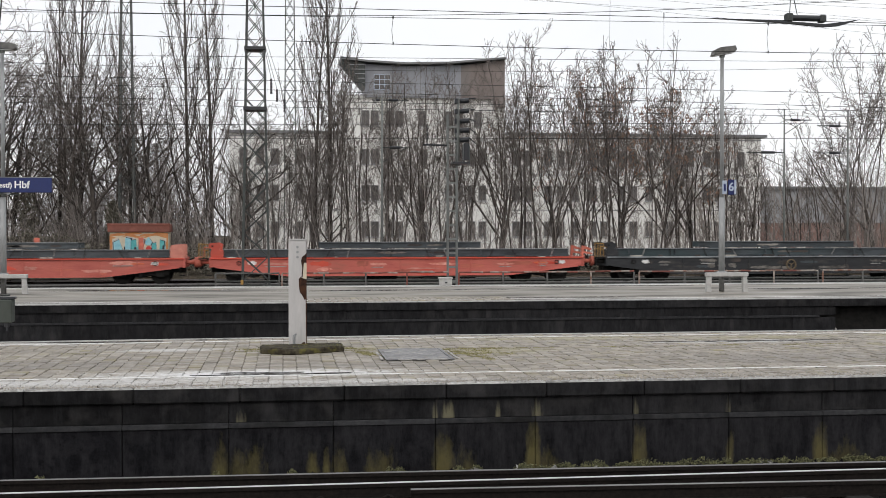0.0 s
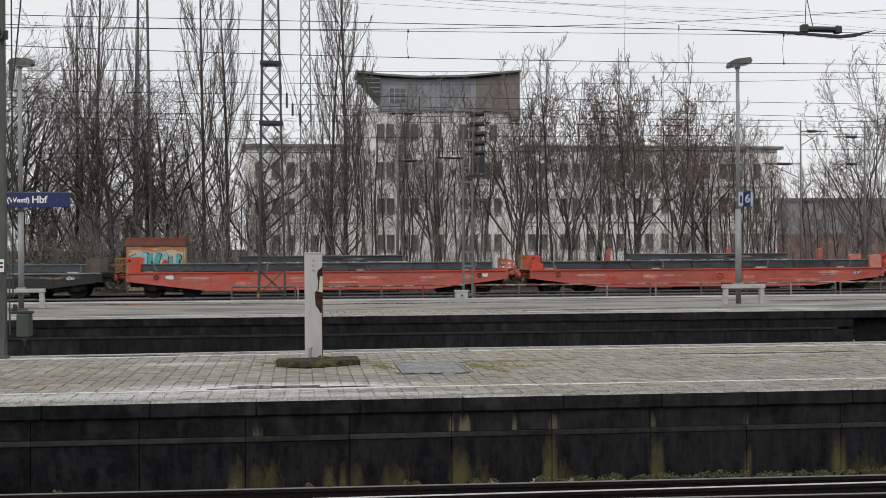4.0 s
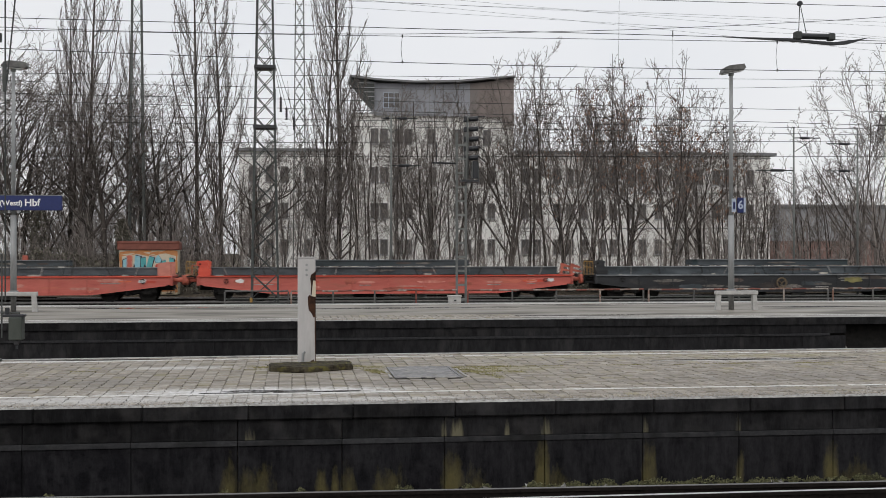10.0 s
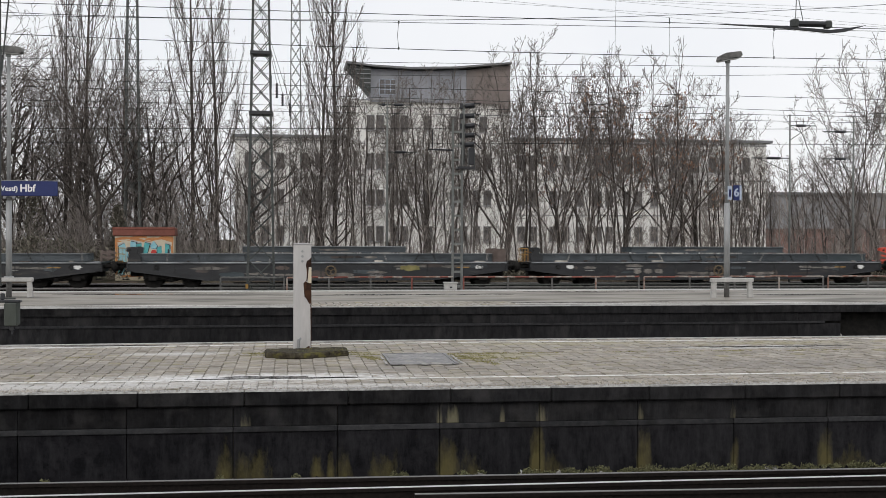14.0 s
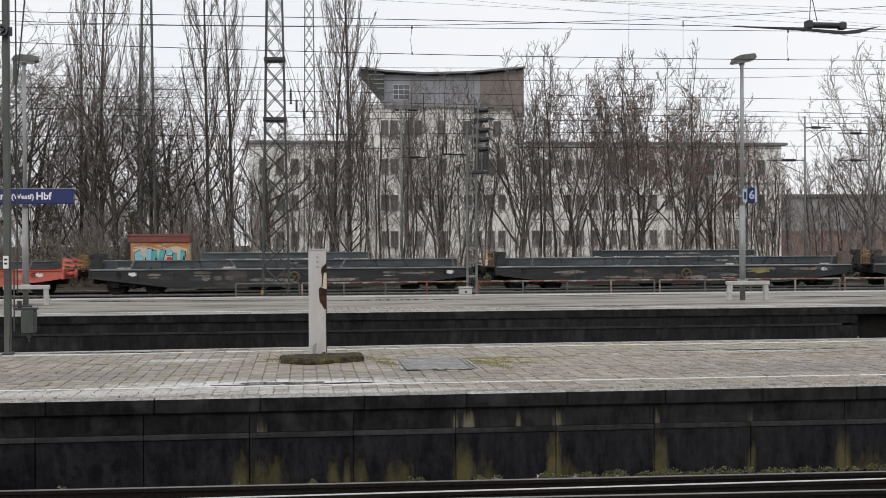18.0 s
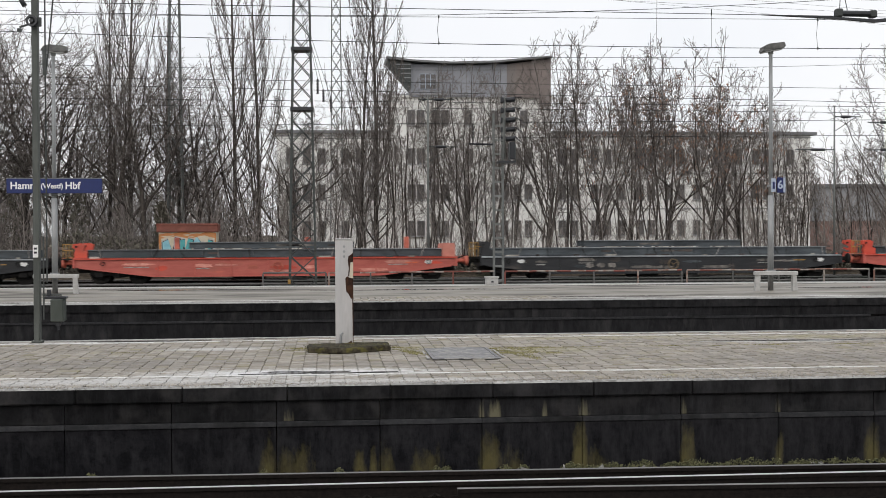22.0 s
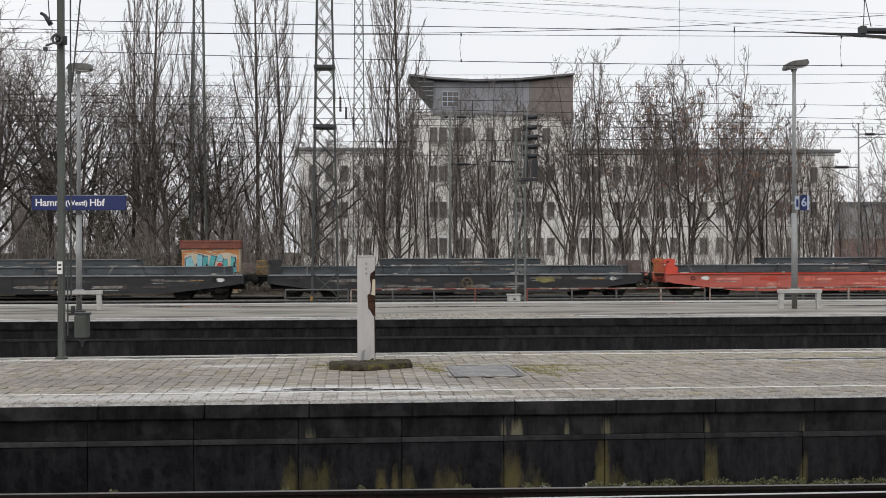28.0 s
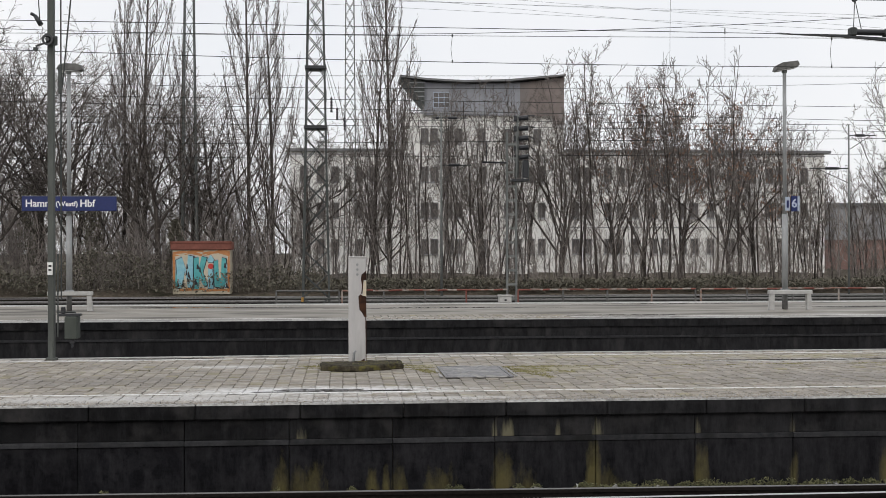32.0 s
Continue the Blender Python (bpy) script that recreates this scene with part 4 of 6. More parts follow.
num = thing("track_number_sign", (12.32, 32.3, 2.89), "blue and white track number board on a lamp post", "track sign")
part("board", box(-0.11, 0.12, -0.03, 0.03, -0.22, 0.20, 0.01), M["blue"], num)
part("edge_stripe", box(0.06, 0.115, -0.036, -0.029, -0.21, 0.19), M["palesign"], num)
writing("numeral", "6", 0.32, M["palesign"], num, (-0.03, -0.034, -0.01))
part("side_plate", box(-0.27, -0.15, -0.02, 0.02, -0.2, 0.17, 0.005), M["palesign"], num)
part("side_bar", box(-0.24, -0.18, -0.025, -0.019, -0.12, 0.08), M["blue"], num)
part("clamp", box(-0.34, -0.16, 0.0, 0.14, -0.06, 0.0, 0.01), M["galv"], num)

# ---- behind the second platform: barrier, masts, signal ----
cab = thing("cable_box", (5.03, 37.45, 0.0), "small pale concrete cable box at the platform edge", "cable box")
part("box_body", box(-0.19, 0.19, -0.14, 0.14, 0.0, 0.20, 0.015), M["concrete"], cab)
part("box_lid", box(-0.215, 0.215, -0.16, 0.16, 0.20, 0.245, 0.01), M["concrete"], cab)
part("box_label", box(-0.03, 0.04, -0.145, -0.139, 0.06, 0.11), M["sblack"], cab)

BARRIER_Y = 44.0
r = random.Random(21)


def barrier(x0, x1, colours, label, group):
    """A pipe barrier: posts, a top tube in coloured lengths and two lower tubes."""
    ob = thing("pipe_barrier", ((x0 + x1) / 2, BARRIER_Y, -0.98), label, "barrier", group)
    half = (x1 - x0) / 2
    n = max(1, round((x1 - x0) / 1.6))
    for i in range(n + 1):
        x = -half + i * (x1 - x0) / n
        part("post", rod((x, 0, 0), (x, 0, 1.14), 0.035, sides=6), M[colours[i % len(colours)]] if i % 3 == 0 else M["pipegrey"], ob)
    x, k = -half, 0
    while x < half - 0.05:
        d = min(half - x, r.uniform(0.25, 0.75))
        part("top_tube", rod((x, 0, 1.16 + r.uniform(-0.012, 0.012)), (x + d, 0, 1.16 + r.uniform(-0.012, 0.012)), 0.034, sides=6), M[colours[k % len(colours)]], ob)
        x += d
        k += 1
    for z in (0.88, 0.70):
        part("lower_tube", rod((-half, 0.02, z), (half, 0.02, z), 0.024, sides=6), M["mastgreen"], ob)
    return ob


barrier(-2.35, -0.1, ["pipegrey"], "grey steel pipe barrier beside the lattice mast", "pipe barriers")
barrier(0.0, 6.0, ["barwhite", "barred"], "faded red and white pipe barrier", "pipe barriers")
barrier(6.4, 13.0, ["barred", "barwhite"], "rust-red and white pipe barrier", "pipe barriers")
barrier(13.2, 20.2, ["barwhite", "barred", "barwhite"], "faded red and white pipe barrier", "pipe barriers")
barrier(20.4, 30.0, ["barwhite"], "dirty white pipe barrier", "pipe barriers")
for z, y in ((-0.30, 46.2), (-0.42, 46.3)):
    tagged(part("cable_pipe", rod((-60, y, z), (60, y, z), 0.04, sides=6), M["pipegrey"]), "grey cable pipe along the yard tracks", "pipe", "cable pipes", "structure")


def lattice_mast(x, y, z0, high, w0, w1, step, material, label, plates=()):
    """Four corner angles, tapered, with crossed bracing on each side."""
    ob = thing("lattice_mast", (x, y, z0), label, "lattice mast", "lattice masts")
    wide = lambda z: (w0 + (w1 - w0) * z / high) / 2
    for sx in (-1, 1):
        for sy in (-1, 1):
            part("corner_angle", rod((sx * wide(0), sy * wide(0), 0), (sx * wide(high), sy * wide(high), high), 0.048 * (w0 / 0.92) ** 0.5, sides=4), material, ob)
    z = 0.0
    t = 0.016 * (w0 / 0.92) ** 0.5
    while z < high - 0.1:
        s = step * (0.55 + 0.45 * wide(z) / wide(0)) if w1 < w0 else step
        a, b = wide(z), wide(min(high, z + s))
        zz = min(high, z + s)
        for k in range(4):
            sg = -1 if k % 2 == 0 else 1
            for p, q in ((-1, 1), (1, -1)):
                if k < 2:
                    part("brace", rod((p * a, sg * a, z), (q * b, sg * b, zz), t, sides=4), material, ob)
                else:
                    part("brace", rod((sg * a, p * a, z), (sg * b, q * b, zz), t, sides=4), material, ob)
        z += s
    for pz in plates:
        w = wide(pz) + 0.07
        part("collar", box(-w, w, -w, w, pz - 0.06, pz + 0.06, 0.01), M["insul"], ob)
    return ob


lattice_mast(-0.94, 44.6, -0.98, 15.5, 0.98, 0.40, 0.88, M["lattice"], "tall dark green lattice mast carrying the overhead line", (9.24, 7.07))
lattice_mast(-8.85, 72.0, -0.98, 24.0, 0.92, 0.36, 1.25, M["lattice_mid"], "tall tapering lattice mast among the trees")
lattice_mast(0.52, 76.0, -0.98, 24.0, 0.82, 0.40, 1.1, M["lattice_pale"], "pale weathered lattice mast before the poplars")

part("mast_tag", box(-1.47, -1.37, 43.98, 44.0, -0.22, -0.05, 0.02), M["yellow"], bpy.data.objects["lattice_mast"], "small yellow plate").matrix_parent_inverse = Matrix.Translation((0.94, -44.6, 0.98))
sig = thing("railway_signal", (6.3, 45.0, -0.98), "signal lattice post with lamp hoods and cables", "railway signal")
for sx in (-1, 1):
    for sy in (-1, 1):
        part("corner_angle", rod((sx * 0.17, sy * 0.15, 0), (sx * 0.17, sy * 0.15, 7.0), 0.026, sides=4), M["lattice_pale"], sig)
for i in range(13):
    part("batten", box(-0.17, 0.17, -0.17, -0.14, 0.25 + i * 0.52, 0.33 + i * 0.52), M["lattice_pale"], sig)
part("signal_tube", rod((0.22, -0.05, 5.3), (0.22, -0.05, 7.62), 0.05, sides=8), M["lattice_pale"], sig)
for i, z in enumerate((7.5, 7.12, 6.75, 6.4, 6.05)):
    part("hood", rod((0.27, -0.1, z), (0.62, -0.14, z + 0.03), 0.085, 0.10, 8, bm=rod((0.62, -0.14, z + 0.1), (0.86, -0.2, z + 0.1 - 0.06 * i), 0.02, sides=5)), M["insul"], sig)
    part("lamp_case", box(0.08, 0.2, -0.16, 0.0, z - 0.1, z + 0.1, 0.02), M["insul"], sig)
part("platform", box(-0.02, 0.62, -0.35, 0.3, 5.16, 5.24), M["insul"], sig)
for x, z in ((0.1, 5.6), (0.35, 5.6), (0.6, 5.6)):
    part("rail_post", rod((x, -0.33, 5.2), (x, -0.33, z + 0.25), 0.018, sides=5), M["lattice"], sig)
part("cabinet", box(0.42, 0.62, -0.2, 0.1, 5.3, 5.95, 0.02), M["insul"], sig)
part("side_arm", rod((-0.2, -0.1, 5.85), (-1.1, -0.1, 5.87), 0.035, sides=6, bm=rod((-0.95, -0.1, 5.87), (-0.95, -0.1, 6.6), 0.02, sides=5)), M["insul"], sig)


def cantilever_mast(x, y, high, arms, label):
    ob = thing("catenary_mast", (x, y, -0.98), label, "mast", "overhead-line masts in the yard")
    part("column", rod((0, 0, 0), (0, 0, high), 0.07, 0.045, 8), M["lattice_pale"], ob)
    for s, z, d in arms:
        part("cantilever", rod((0, 0, z), (s * d, 0, z), 0.03, sides=6, bm=rod((0, 0, z - 0.8), (s * d * 0.8, 0, z - 0.02), 0.02, sides=5)), M["lattice"], ob)
        part("insulator", rod((s * d * 0.25, 0, z), (s * d * 0.6, 0, z), 0.075, sides=8), M["insul"], ob)
    return ob


cantilever_mast(5.25, 64.2, 9.8, ((1, 7.1, 1.6), (1, 9.6, 1.4), (-1, 9.6, 0.5)), "pale tubular overhead-line mast with cross arms")
cantilever_mast(27.5, 64.2, 9.4, ((-1, 7.0, 2.2), (1, 8.8, 1.5)), "pale tubular overhead-line mast with cross arms")
cantilever_mast(31.2, 64.2, 9.4, ((-1, 8.5, 1.8), (-1, 7.0, 1.8)), "pale tubular overhead-line mast with cross arms")
cantilever_mast(35.4, 64.2, 9.4, ((-1, 8.6, 1.8), (-1, 7.2, 1.6)), "pale tubular overhead-line mast with cross arms")

# ---- overhead wires ----


def wire(owner, name, points, y, r=0.011):
    """A wire through two or three (x, z) points, carried on past the view."""
    (xa, za), (xb, zb) = points[0], points[-1]
    mid = points[1] if len(points) == 3 else ((xa + xb) / 2, (za + zb) / 2)
    sag = mid[1] - (za + (zb - za) * (mid[0] - xa) / (xb - xa))
    at = lambda x: za + (zb - za) * (x - xa) / (xb - xa) + sag * (1 - ((x - mid[0]) / (mid[0] - xa)) ** 2)
    x0, x1 = xa - 12, xb + 12
    v, f, n = [], [], 20
    for i in range(n + 1):
        x = x0 + (x1 - x0) * i / n
        v += [(x, y + r * math.cos(a), at(x) + r * math.sin(a)) for a in (0.5, 2.6, 4.7)]
    for i in range(n):
        f += [(i * 3 + k, i * 3 + (k + 1) % 3, i * 3 + 3 + (k + 1) % 3, i * 3 + 3 + k) for k in range(3)]
    part(name, raw_mesh(name, v, f, M["wire"]), None, owner)


def overhead_line(label):
    return thing("overhead_line", (0, 0, 0), label, "overhead line", "overhead lines", "structure")


def dropper(owner, x, y, z0, z1, bend=0.0):
    bm = rod((x, y, z0), (x + bend, y, (z0 + z1) / 2), 0.005, sides=4)
    rod((x + bend, y, (z0 + z1) / 2), (x, y, z1), 0.005, sides=4, bm=bm)
    rod((x, y, z0 - 0.03), (x, y, z0 + 0.03), 0.018, sides=6, bm=bm)
    rod((x, y, z1 - 0.03), (x, y, z1 + 0.03), 0.016, sides=6, bm=bm)
    part("dropper", bm, M["wire"], owner)


near_line = overhead_line("dark contact and carrying wires over the nearer platform track")
wire(near_line, "contact_wire", [(-5.64, 5.47), (7.73, 5.41)], 20.7, 0.007)
wire(near_line, "feeder_wire", [(-5.64, 5.36), (0.92, 5.35), (9.55, 5.67)], 20.9, 0.006)
wire(near_line, "carrying_wire", [(-5.64, 6.05), (9.0, 6.02)], 20.7, 0.006)
far_line = overhead_line("dark contact and carrying wires over the farther platform track")
wire(far_line, "carrying_wire", [(-7.19, 6.23), (12.18, 6.35)], 26.3, 0.007)
wire(far_line, "contact_wire", [(-7.19, 5.9), (2.2, 5.735), (12.18, 5.71)], 26.4, 0.009)
dropper(far_line, 2.4, 26.35, 6.30, 5.735, -0.03)
part("dropper", rod((7.23, 26.4, 5.73), (7.25, 26.4, 7.2), 0.0035, sides=4), M["wire"], far_line)
part("dropper", rod((8.48, 26.4, 5.72), (8.48, 26.4, 6.55), 0.0035, sides=4, bm=rod((8.48, 26.4, 6.42), (8.48, 26.4, 6.55), 0.012, sides=6)), M["wire"], far_line)
dropper(far_line, 10.9, 26.35, 6.34, 5.71, -0.03)
slant_line = overhead_line("thin overhead wires drawn at a slant across the sky")
for pts, y, r in (([(1.42, 8.19), (14.76, 7.99)], 32, 0.004), ([(1.71, 8.11), (14.76, 7.65)], 32.5, 0.004), ([(3.27, 8.97), (16.61, 7.97)], 36, 0.004), ([(3.6, 9.3), (16.61, 8.5)], 36.5, 0.004), ([(6.67, 9.12), (16.61, 8.88)], 37, 0.004)):
    wire(slant_line, "slant_wire", pts, y, r)
mid_line = overhead_line("dark overhead wires behind the second platform")
wire(mid_line, "carrying_wire", [(-12.26, 7.95), (20.76, 8.25)], 45, 0.010)
wire(mid_line, "contact_wire", [(-12.26, 7.77), (3.75, 7.65), (20.76, 7.99)], 45.2, 0.009)
yard_line = overhead_line("dark overhead wires over the yard tracks")
for pts, y, r in (([(-15.8, 8.88), (26.75, 8.62)], 58, 0.014), ([(-15.8, 8.62), (26.75, 7.98)], 58.3, 0.014), ([(-16.9, 8.34), (28.59, 8.15)], 62, 0.014), ([(-16.9, 8.06), (28.59, 7.85)], 62.2, 0.014), ([(-17.99, 7.07), (30.43, 7.68)], 64.3, 0.016), ([(-17.99, 6.38), (30.43, 6.83)], 64.3, 0.014)):
    wire(yard_line, "yard_wire", pts, y, r)

sec = part("section_insulator", slab([(-1.75, 0.08), (-0.5, 0.06), (0.3, 0.02), (0.62, 0.06), (0.98, 0.12), (0.6, 0.0), (0.3, -0.03), (-0.5, 0.03)], -0.05, 0.05), M["insul"], near_line, "dark section insulator")
sec.matrix_basis = pose(9.3, 20.7, 5.33)
part("insulator_body", box(-0.38, 0.26, -0.06, 0.06, 0.08, 0.17, 0.03), M["insul"], sec)
part("end_fitting", box(-0.42, -0.3, -0.08, 0.08, 0.05, 0.2, 0.02), M["wire"], sec)
part("end_fitting", box(0.2, 0.32, -0.08, 0.08, 0.05, 0.18, 0.02), M["wire"], sec)
part("hanger", rod((-0.34, 0, 0.18), (-0.32, 0, 0.68), 0.008, sides=4, bm=rod((-0.2, 0, 0.18), (-0.31, 0, 0.68), 0.008, sides=4)), M["wire"], sec)
part("hanger_clamp", rod((-0.32, -0.03, 0.7), (-0.32, 0.03, 0.7), 0.045, sides=10), M["insul"], sec)

for k, (x, z, h) in enumerate(((-0.62, 8.32, 0.5), (-0.40, 8.05, 0.6), (-0.18, 7.85, 0.5), (0.12, 7.55, 0.55))):
    iv = part("insulator_string", rod((-0.5 - 0.15 * k, 0, h + 3.0), (0, 0, h), 0.008, sides=4), M["wire"], mid_line, "dark hanging insulator string")
    iv.matrix_basis = pose(x, 47 + k, z - 1.0)
    for i in range(5):
        part("insulator_disc", rod((0, 0, i * h / 5), (0, 0, (i + 0.9) * h / 5), 0.055, 0.035, 8), M["insul"], iv)

# ---- the painted hut ----
hut = thing("trackside_hut", (-7.48, 66.0, -0.72), "small trackside hut with a rusty flat roof and bright graffiti", "hut")
part("wall", box(-1.54, 1.50, 0, 1.5, 0, 2.40, 0.02), M["hutwall"], hut)
part("roof", box(-1.64, 1.58, -0.12, 1.6, 2.38, 2.80, 0.03), M["hutrust"], hut)
part("roof_lip", box(-1.66, 1.60, -0.15, -0.11, 2.72, 2.84, 0.01), M["hutrust"], hut)
part("orange_field", slab([(-1.54, 1.80), (-1.1, 1.72), (-0.5, 1.95), (0.2, 1.78), (0.9, 2.0), (1.46, 1.75), (1.49, 2.25), (0.9, 2.38), (0.2, 2.1), (-0.5, 2.3), (-1.1, 2.05), (-1.54, 2.2)], -0.006, 0.0), M["sorange"], hut, "orange sprayed ground")
part("cream_field", slab([(-1.48, 0.22), (1.38, 0.25), (1.40, 2.05), (0.8, 2.22), (0.1, 2.02), (-0.6, 2.16), (-1.48, 2.02)], -0.010, -0.006), M["hutwall"], hut)
shapes = [([(-1.25, 0.45), (-1.0, 0.4), (-0.85, 1.2), (-0.7, 0.42), (-0.45, 0.5), (-0.42, 1.75), (-0.7, 1.8), (-0.75, 1.1), (-1.0, 1.72), (-1.3, 1.6)], "skyblue"),
          ([(-0.38, 0.4), (-0.12, 0.38), (-0.1, 0.9), (0.12, 0.5), (0.3, 0.55), (0.08, 1.1), (0.28, 1.7), (0.02, 1.75), (-0.12, 1.3), (-0.14, 1.72), (-0.4, 1.68)], "teal"),
          ([(0.34, 0.42), (0.62, 0.4), (0.6, 1.2), (0.36, 1.25)], "skyblue"),
          ([(0.68, 0.5), (1.1, 0.42), (1.3, 0.7), (1.28, 1.65), (1.05, 1.7), (1.02, 0.85), (0.9, 0.85), (0.88, 1.6), (0.66, 1.55)], "teal")]
shapes += [([(-1.32, 1.2), (-1.2, 0.5), (-1.36, 0.45)], "teal"), ([(1.22, 0.45), (1.36, 0.5), (1.34, 1.5), (1.26, 1.3)], "skyblue"), ([(0.30, 1.62), (0.48, 1.82), (0.66, 1.62), (0.6, 1.5), (0.36, 1.5)], "skyblue")]
shapes = [([(x * 1.02 - 0.02, 0.30 + (z - 0.4) * 1.28) for x, z in pts], c) for pts, c in shapes]
for pts, c in shapes:
    cx, cz = sum(q[0] for q in pts) / len(pts), sum(q[1] for q in pts) / len(pts)
    part("letter_halo", slab([(cx + (x - cx) * 1.22, cz + (z - cz) * 1.10) for x, z in pts], -0.0115, -0.010), M["concrete"], hut)
for i, (x0, x1, z0) in enumerate(((-1.5, -0.7, 2.16), (-0.75, 0.1, 2.22), (0.05, 0.85, 2.14), (0.8, 1.46, 2.2), (-1.52, -1.4, 1.2), (1.36, 1.48, 1.0), (-1.2, 0.2, 0.18), (0.1, 1.4, 0.14))):
    part("orange_stroke", slab([(x0, z0), (x1, z0 + 0.05), (x1 + 0.02, z0 + 0.13), ((x0 + x1) / 2, z0 + 0.17), (x0 - 0.02, z0 + 0.1)] if x1 - x0 > 0.3 else [(x0, z0 - 0.9), (x1, z0 - 0.85), (x1, z0 + 0.8), (x0, z0 + 0.85)], -0.0135 - i * 0.0002, -0.0118), M["sorange"], hut)
for pts, c in shapes:
    cx, cz = sum(q[0] for q in pts) / len(pts), sum(q[1] for q in pts) / len(pts)
    part("letter_shadow", slab([(cx + (x - cx) * 1.13 + 0.015, cz + (z - cz) * 1.05 - 0.02) for x, z in pts], -0.013, -0.0115), M["sblack"], hut)
    part("letter_form", slab(pts, -0.017, -0.013), M[c], hut)
part("red_dot", rod((0.47, -0.010, 1.5), (0.47, -0.017, 1.5), 0.15, sides=14), M["sred"], hut)
r = random.Random(31)
for i in range(16):
    x, z = r.uniform(-1.3, 1.3), r.uniform(0.5, 1.7)
    part("outline_stroke", slab([(x, z), (x + r.uniform(0.02, 0.06), z + 0.02), (x + r.uniform(-0.15, 0.2), z - r.uniform(0.2, 0.5)), (x - 0.02, z - 0.25)], -0.020 - i * 0.0002, -0.017), M["sblack"], hut)

# ---- the office building behind the trees ----
BY = 110.0
office = thing("office_building", (0, BY, -1.0), "white plastered office building with rows of dark windows", "building")
wing = part("wall", box(-4.6, 44.8, 0, 14, 0, 11.55, 0.05), M["plaster"], office)
blk = part("tower_wall", box(5.6, 20.2, -0.4, 14, 0, 14.75, 0.05), M["plaster"], office)
part("wing_roof_edge", box(-4.9, 45.3, -0.35, 14.2, 11.5, 11.75), M["roof"], office)
part("tower_ledge", box(5.4, 20.4, -0.6, 14, 14.7, 14.9), M["plaster"], office)
part("penthouse_wall", slab([(7.4, 14.75), (16.1, 14.75), (16.1, 17.75), (12, 17.6), (7.4, 17.7)], -0.8, 3.2), M["pent"], office)
part("penthouse_side", slab([(16.1, 14.75), (19.1, 14.72), (19.15, 14.0), (20.1, 14.0), (20.12, 18.25), (16.1, 17.72)], -0.86, 3.2), M["pent_brown"], office, "brown metal cladding")
for i in range(5):
    part("cladding_seam", box(9.9 + i * 1.25, 9.94 + i * 1.25, -0.825, -0.79, 14.8, 17.6), M["roof"], office)
part("parapet", box(5.5, 7.3, -0.45, -0.25, 14.7, 15.0), M["slate"], office)
part("penthouse_roof", slab([(5.2, 18.25), (7.5, 17.98), (11, 17.82), (15, 17.95), (20.15, 18.45), (20.15, 18.3), (15, 17.78), (11, 17.66), (7.5, 17.82), (5.3, 18.05)], -1.6, 3.6), M["roof"], office, "curved metal roof edge")
part("sloped_eave", slab([(5.3, 18.02), (7.4, 15.5), (7.4, 17.75)], -1.2, 2.6), M["lattice"], office)
for i in range(5):
    part("eave_rib", box(5.9 + i * 0.3, 7.42, -1.26, -1.2, 17.55 - i * 0.4, 17.62 - i * 0.4), M["slate"], office)
for i in range(3):
    w_ = part("penthouse_window", box(8.22 + i * 0.48, 8.68 + i * 0.48, -0.86, -0.78, 15.4, 16.8), M["glass"], office)
    for q in range(4):
        part("glazing_bar", box(8.22 + i * 0.48, 8.68 + i * 0.48, -0.885, -0.86, 15.4 + q * 0.45, 15.45 + q * 0.45), M["palesign"], w_)
    part("glazing_bar", box(8.20 + i * 0.48, 8.25 + i * 0.48, -0.888, -0.86, 15.4, 16.8), M["palesign"], w_)
part("terrace_rail", box(7.0, 13.2, -0.9, -0.85, 14.9, 15.05), M["slate"], office)
wf_me = mesh_of("window_frame", box(-0.35, 0.35, -0.06, 0.04, -0.70, 0.70), M["wframe"])
pane_me = mesh_of("pane", box(-0.30, -0.015, -0.075, -0.055, -0.64, 0.64), M["glass"])
pane2_me = mesh_of("pane", box(0.015, 0.30, -0.075, -0.055, -0.64, 0.64), M["glass"])
sill_me = mesh_of("sill", box(-0.42, 0.42, -0.14, 0.02, -0.78, -0.71), M["slate"])
r = random.Random(41)


def office_window(x, y, z):
    w = part("window", wf_me, None, office)
    w.location = (x, y, z)
    for nm, me in (("pane", pane_me), ("pane", pane2_me), ("sill", sill_me)):
        part(nm, me, None, w)


BAYS = (-3.4, -1.9, -0.6, 1.5, 2.8, 4.2, 7.45, 8.3, 9.6, 10.5, 12.7, 15.0, 15.9, 17.1, 18.1, 21.3, 22.4, 24.3, 25.5, 26.8, 28.55, 29.6, 31.3, 32.4, 33.9, 35.9, 37.8, 39.5, 40.6, 42.8)
for z in (9.45, 6.2, 2.92):
    for x in BAYS:
        if z > 9 and x in (10.5, 15.0, 26.8):
            continue
        office_window(x, -0.45 if 5.0 < x < 20.8 else -0.05, z)
for x in (7.45, 8.3, 9.7, 10.5, 12.6, 15.0, 15.9, 17.7):
    office_window(x, -0.45, 12.9)
for z in (11.2, 7.85, 4.6):
    part("string_course", box(-4.62, 5.55, -0.06, 0.0, z, z + 0.10), M["slate"], office)
    part("string_course", box(20.25, 44.82, -0.06, 0.0, z, z + 0.10), M["slate"], office)

shed = thing("warehouse", (52, 125, -1.0), "long grey warehouse on a dark red brick base", "building")
part("base_wall", box(0, 60, 0, 20, 0, 3.6), M["brick"], shed)
part("upper_wall", box(-0.1, 60, -0.1, 20, 3.6, 7.2), M["slate"], shed)
part("roof", box(-0.4, 60.4, -0.5, 20.4, 7.2, 7.5), M["roof"], shed)

# ---- bare winter trees ----


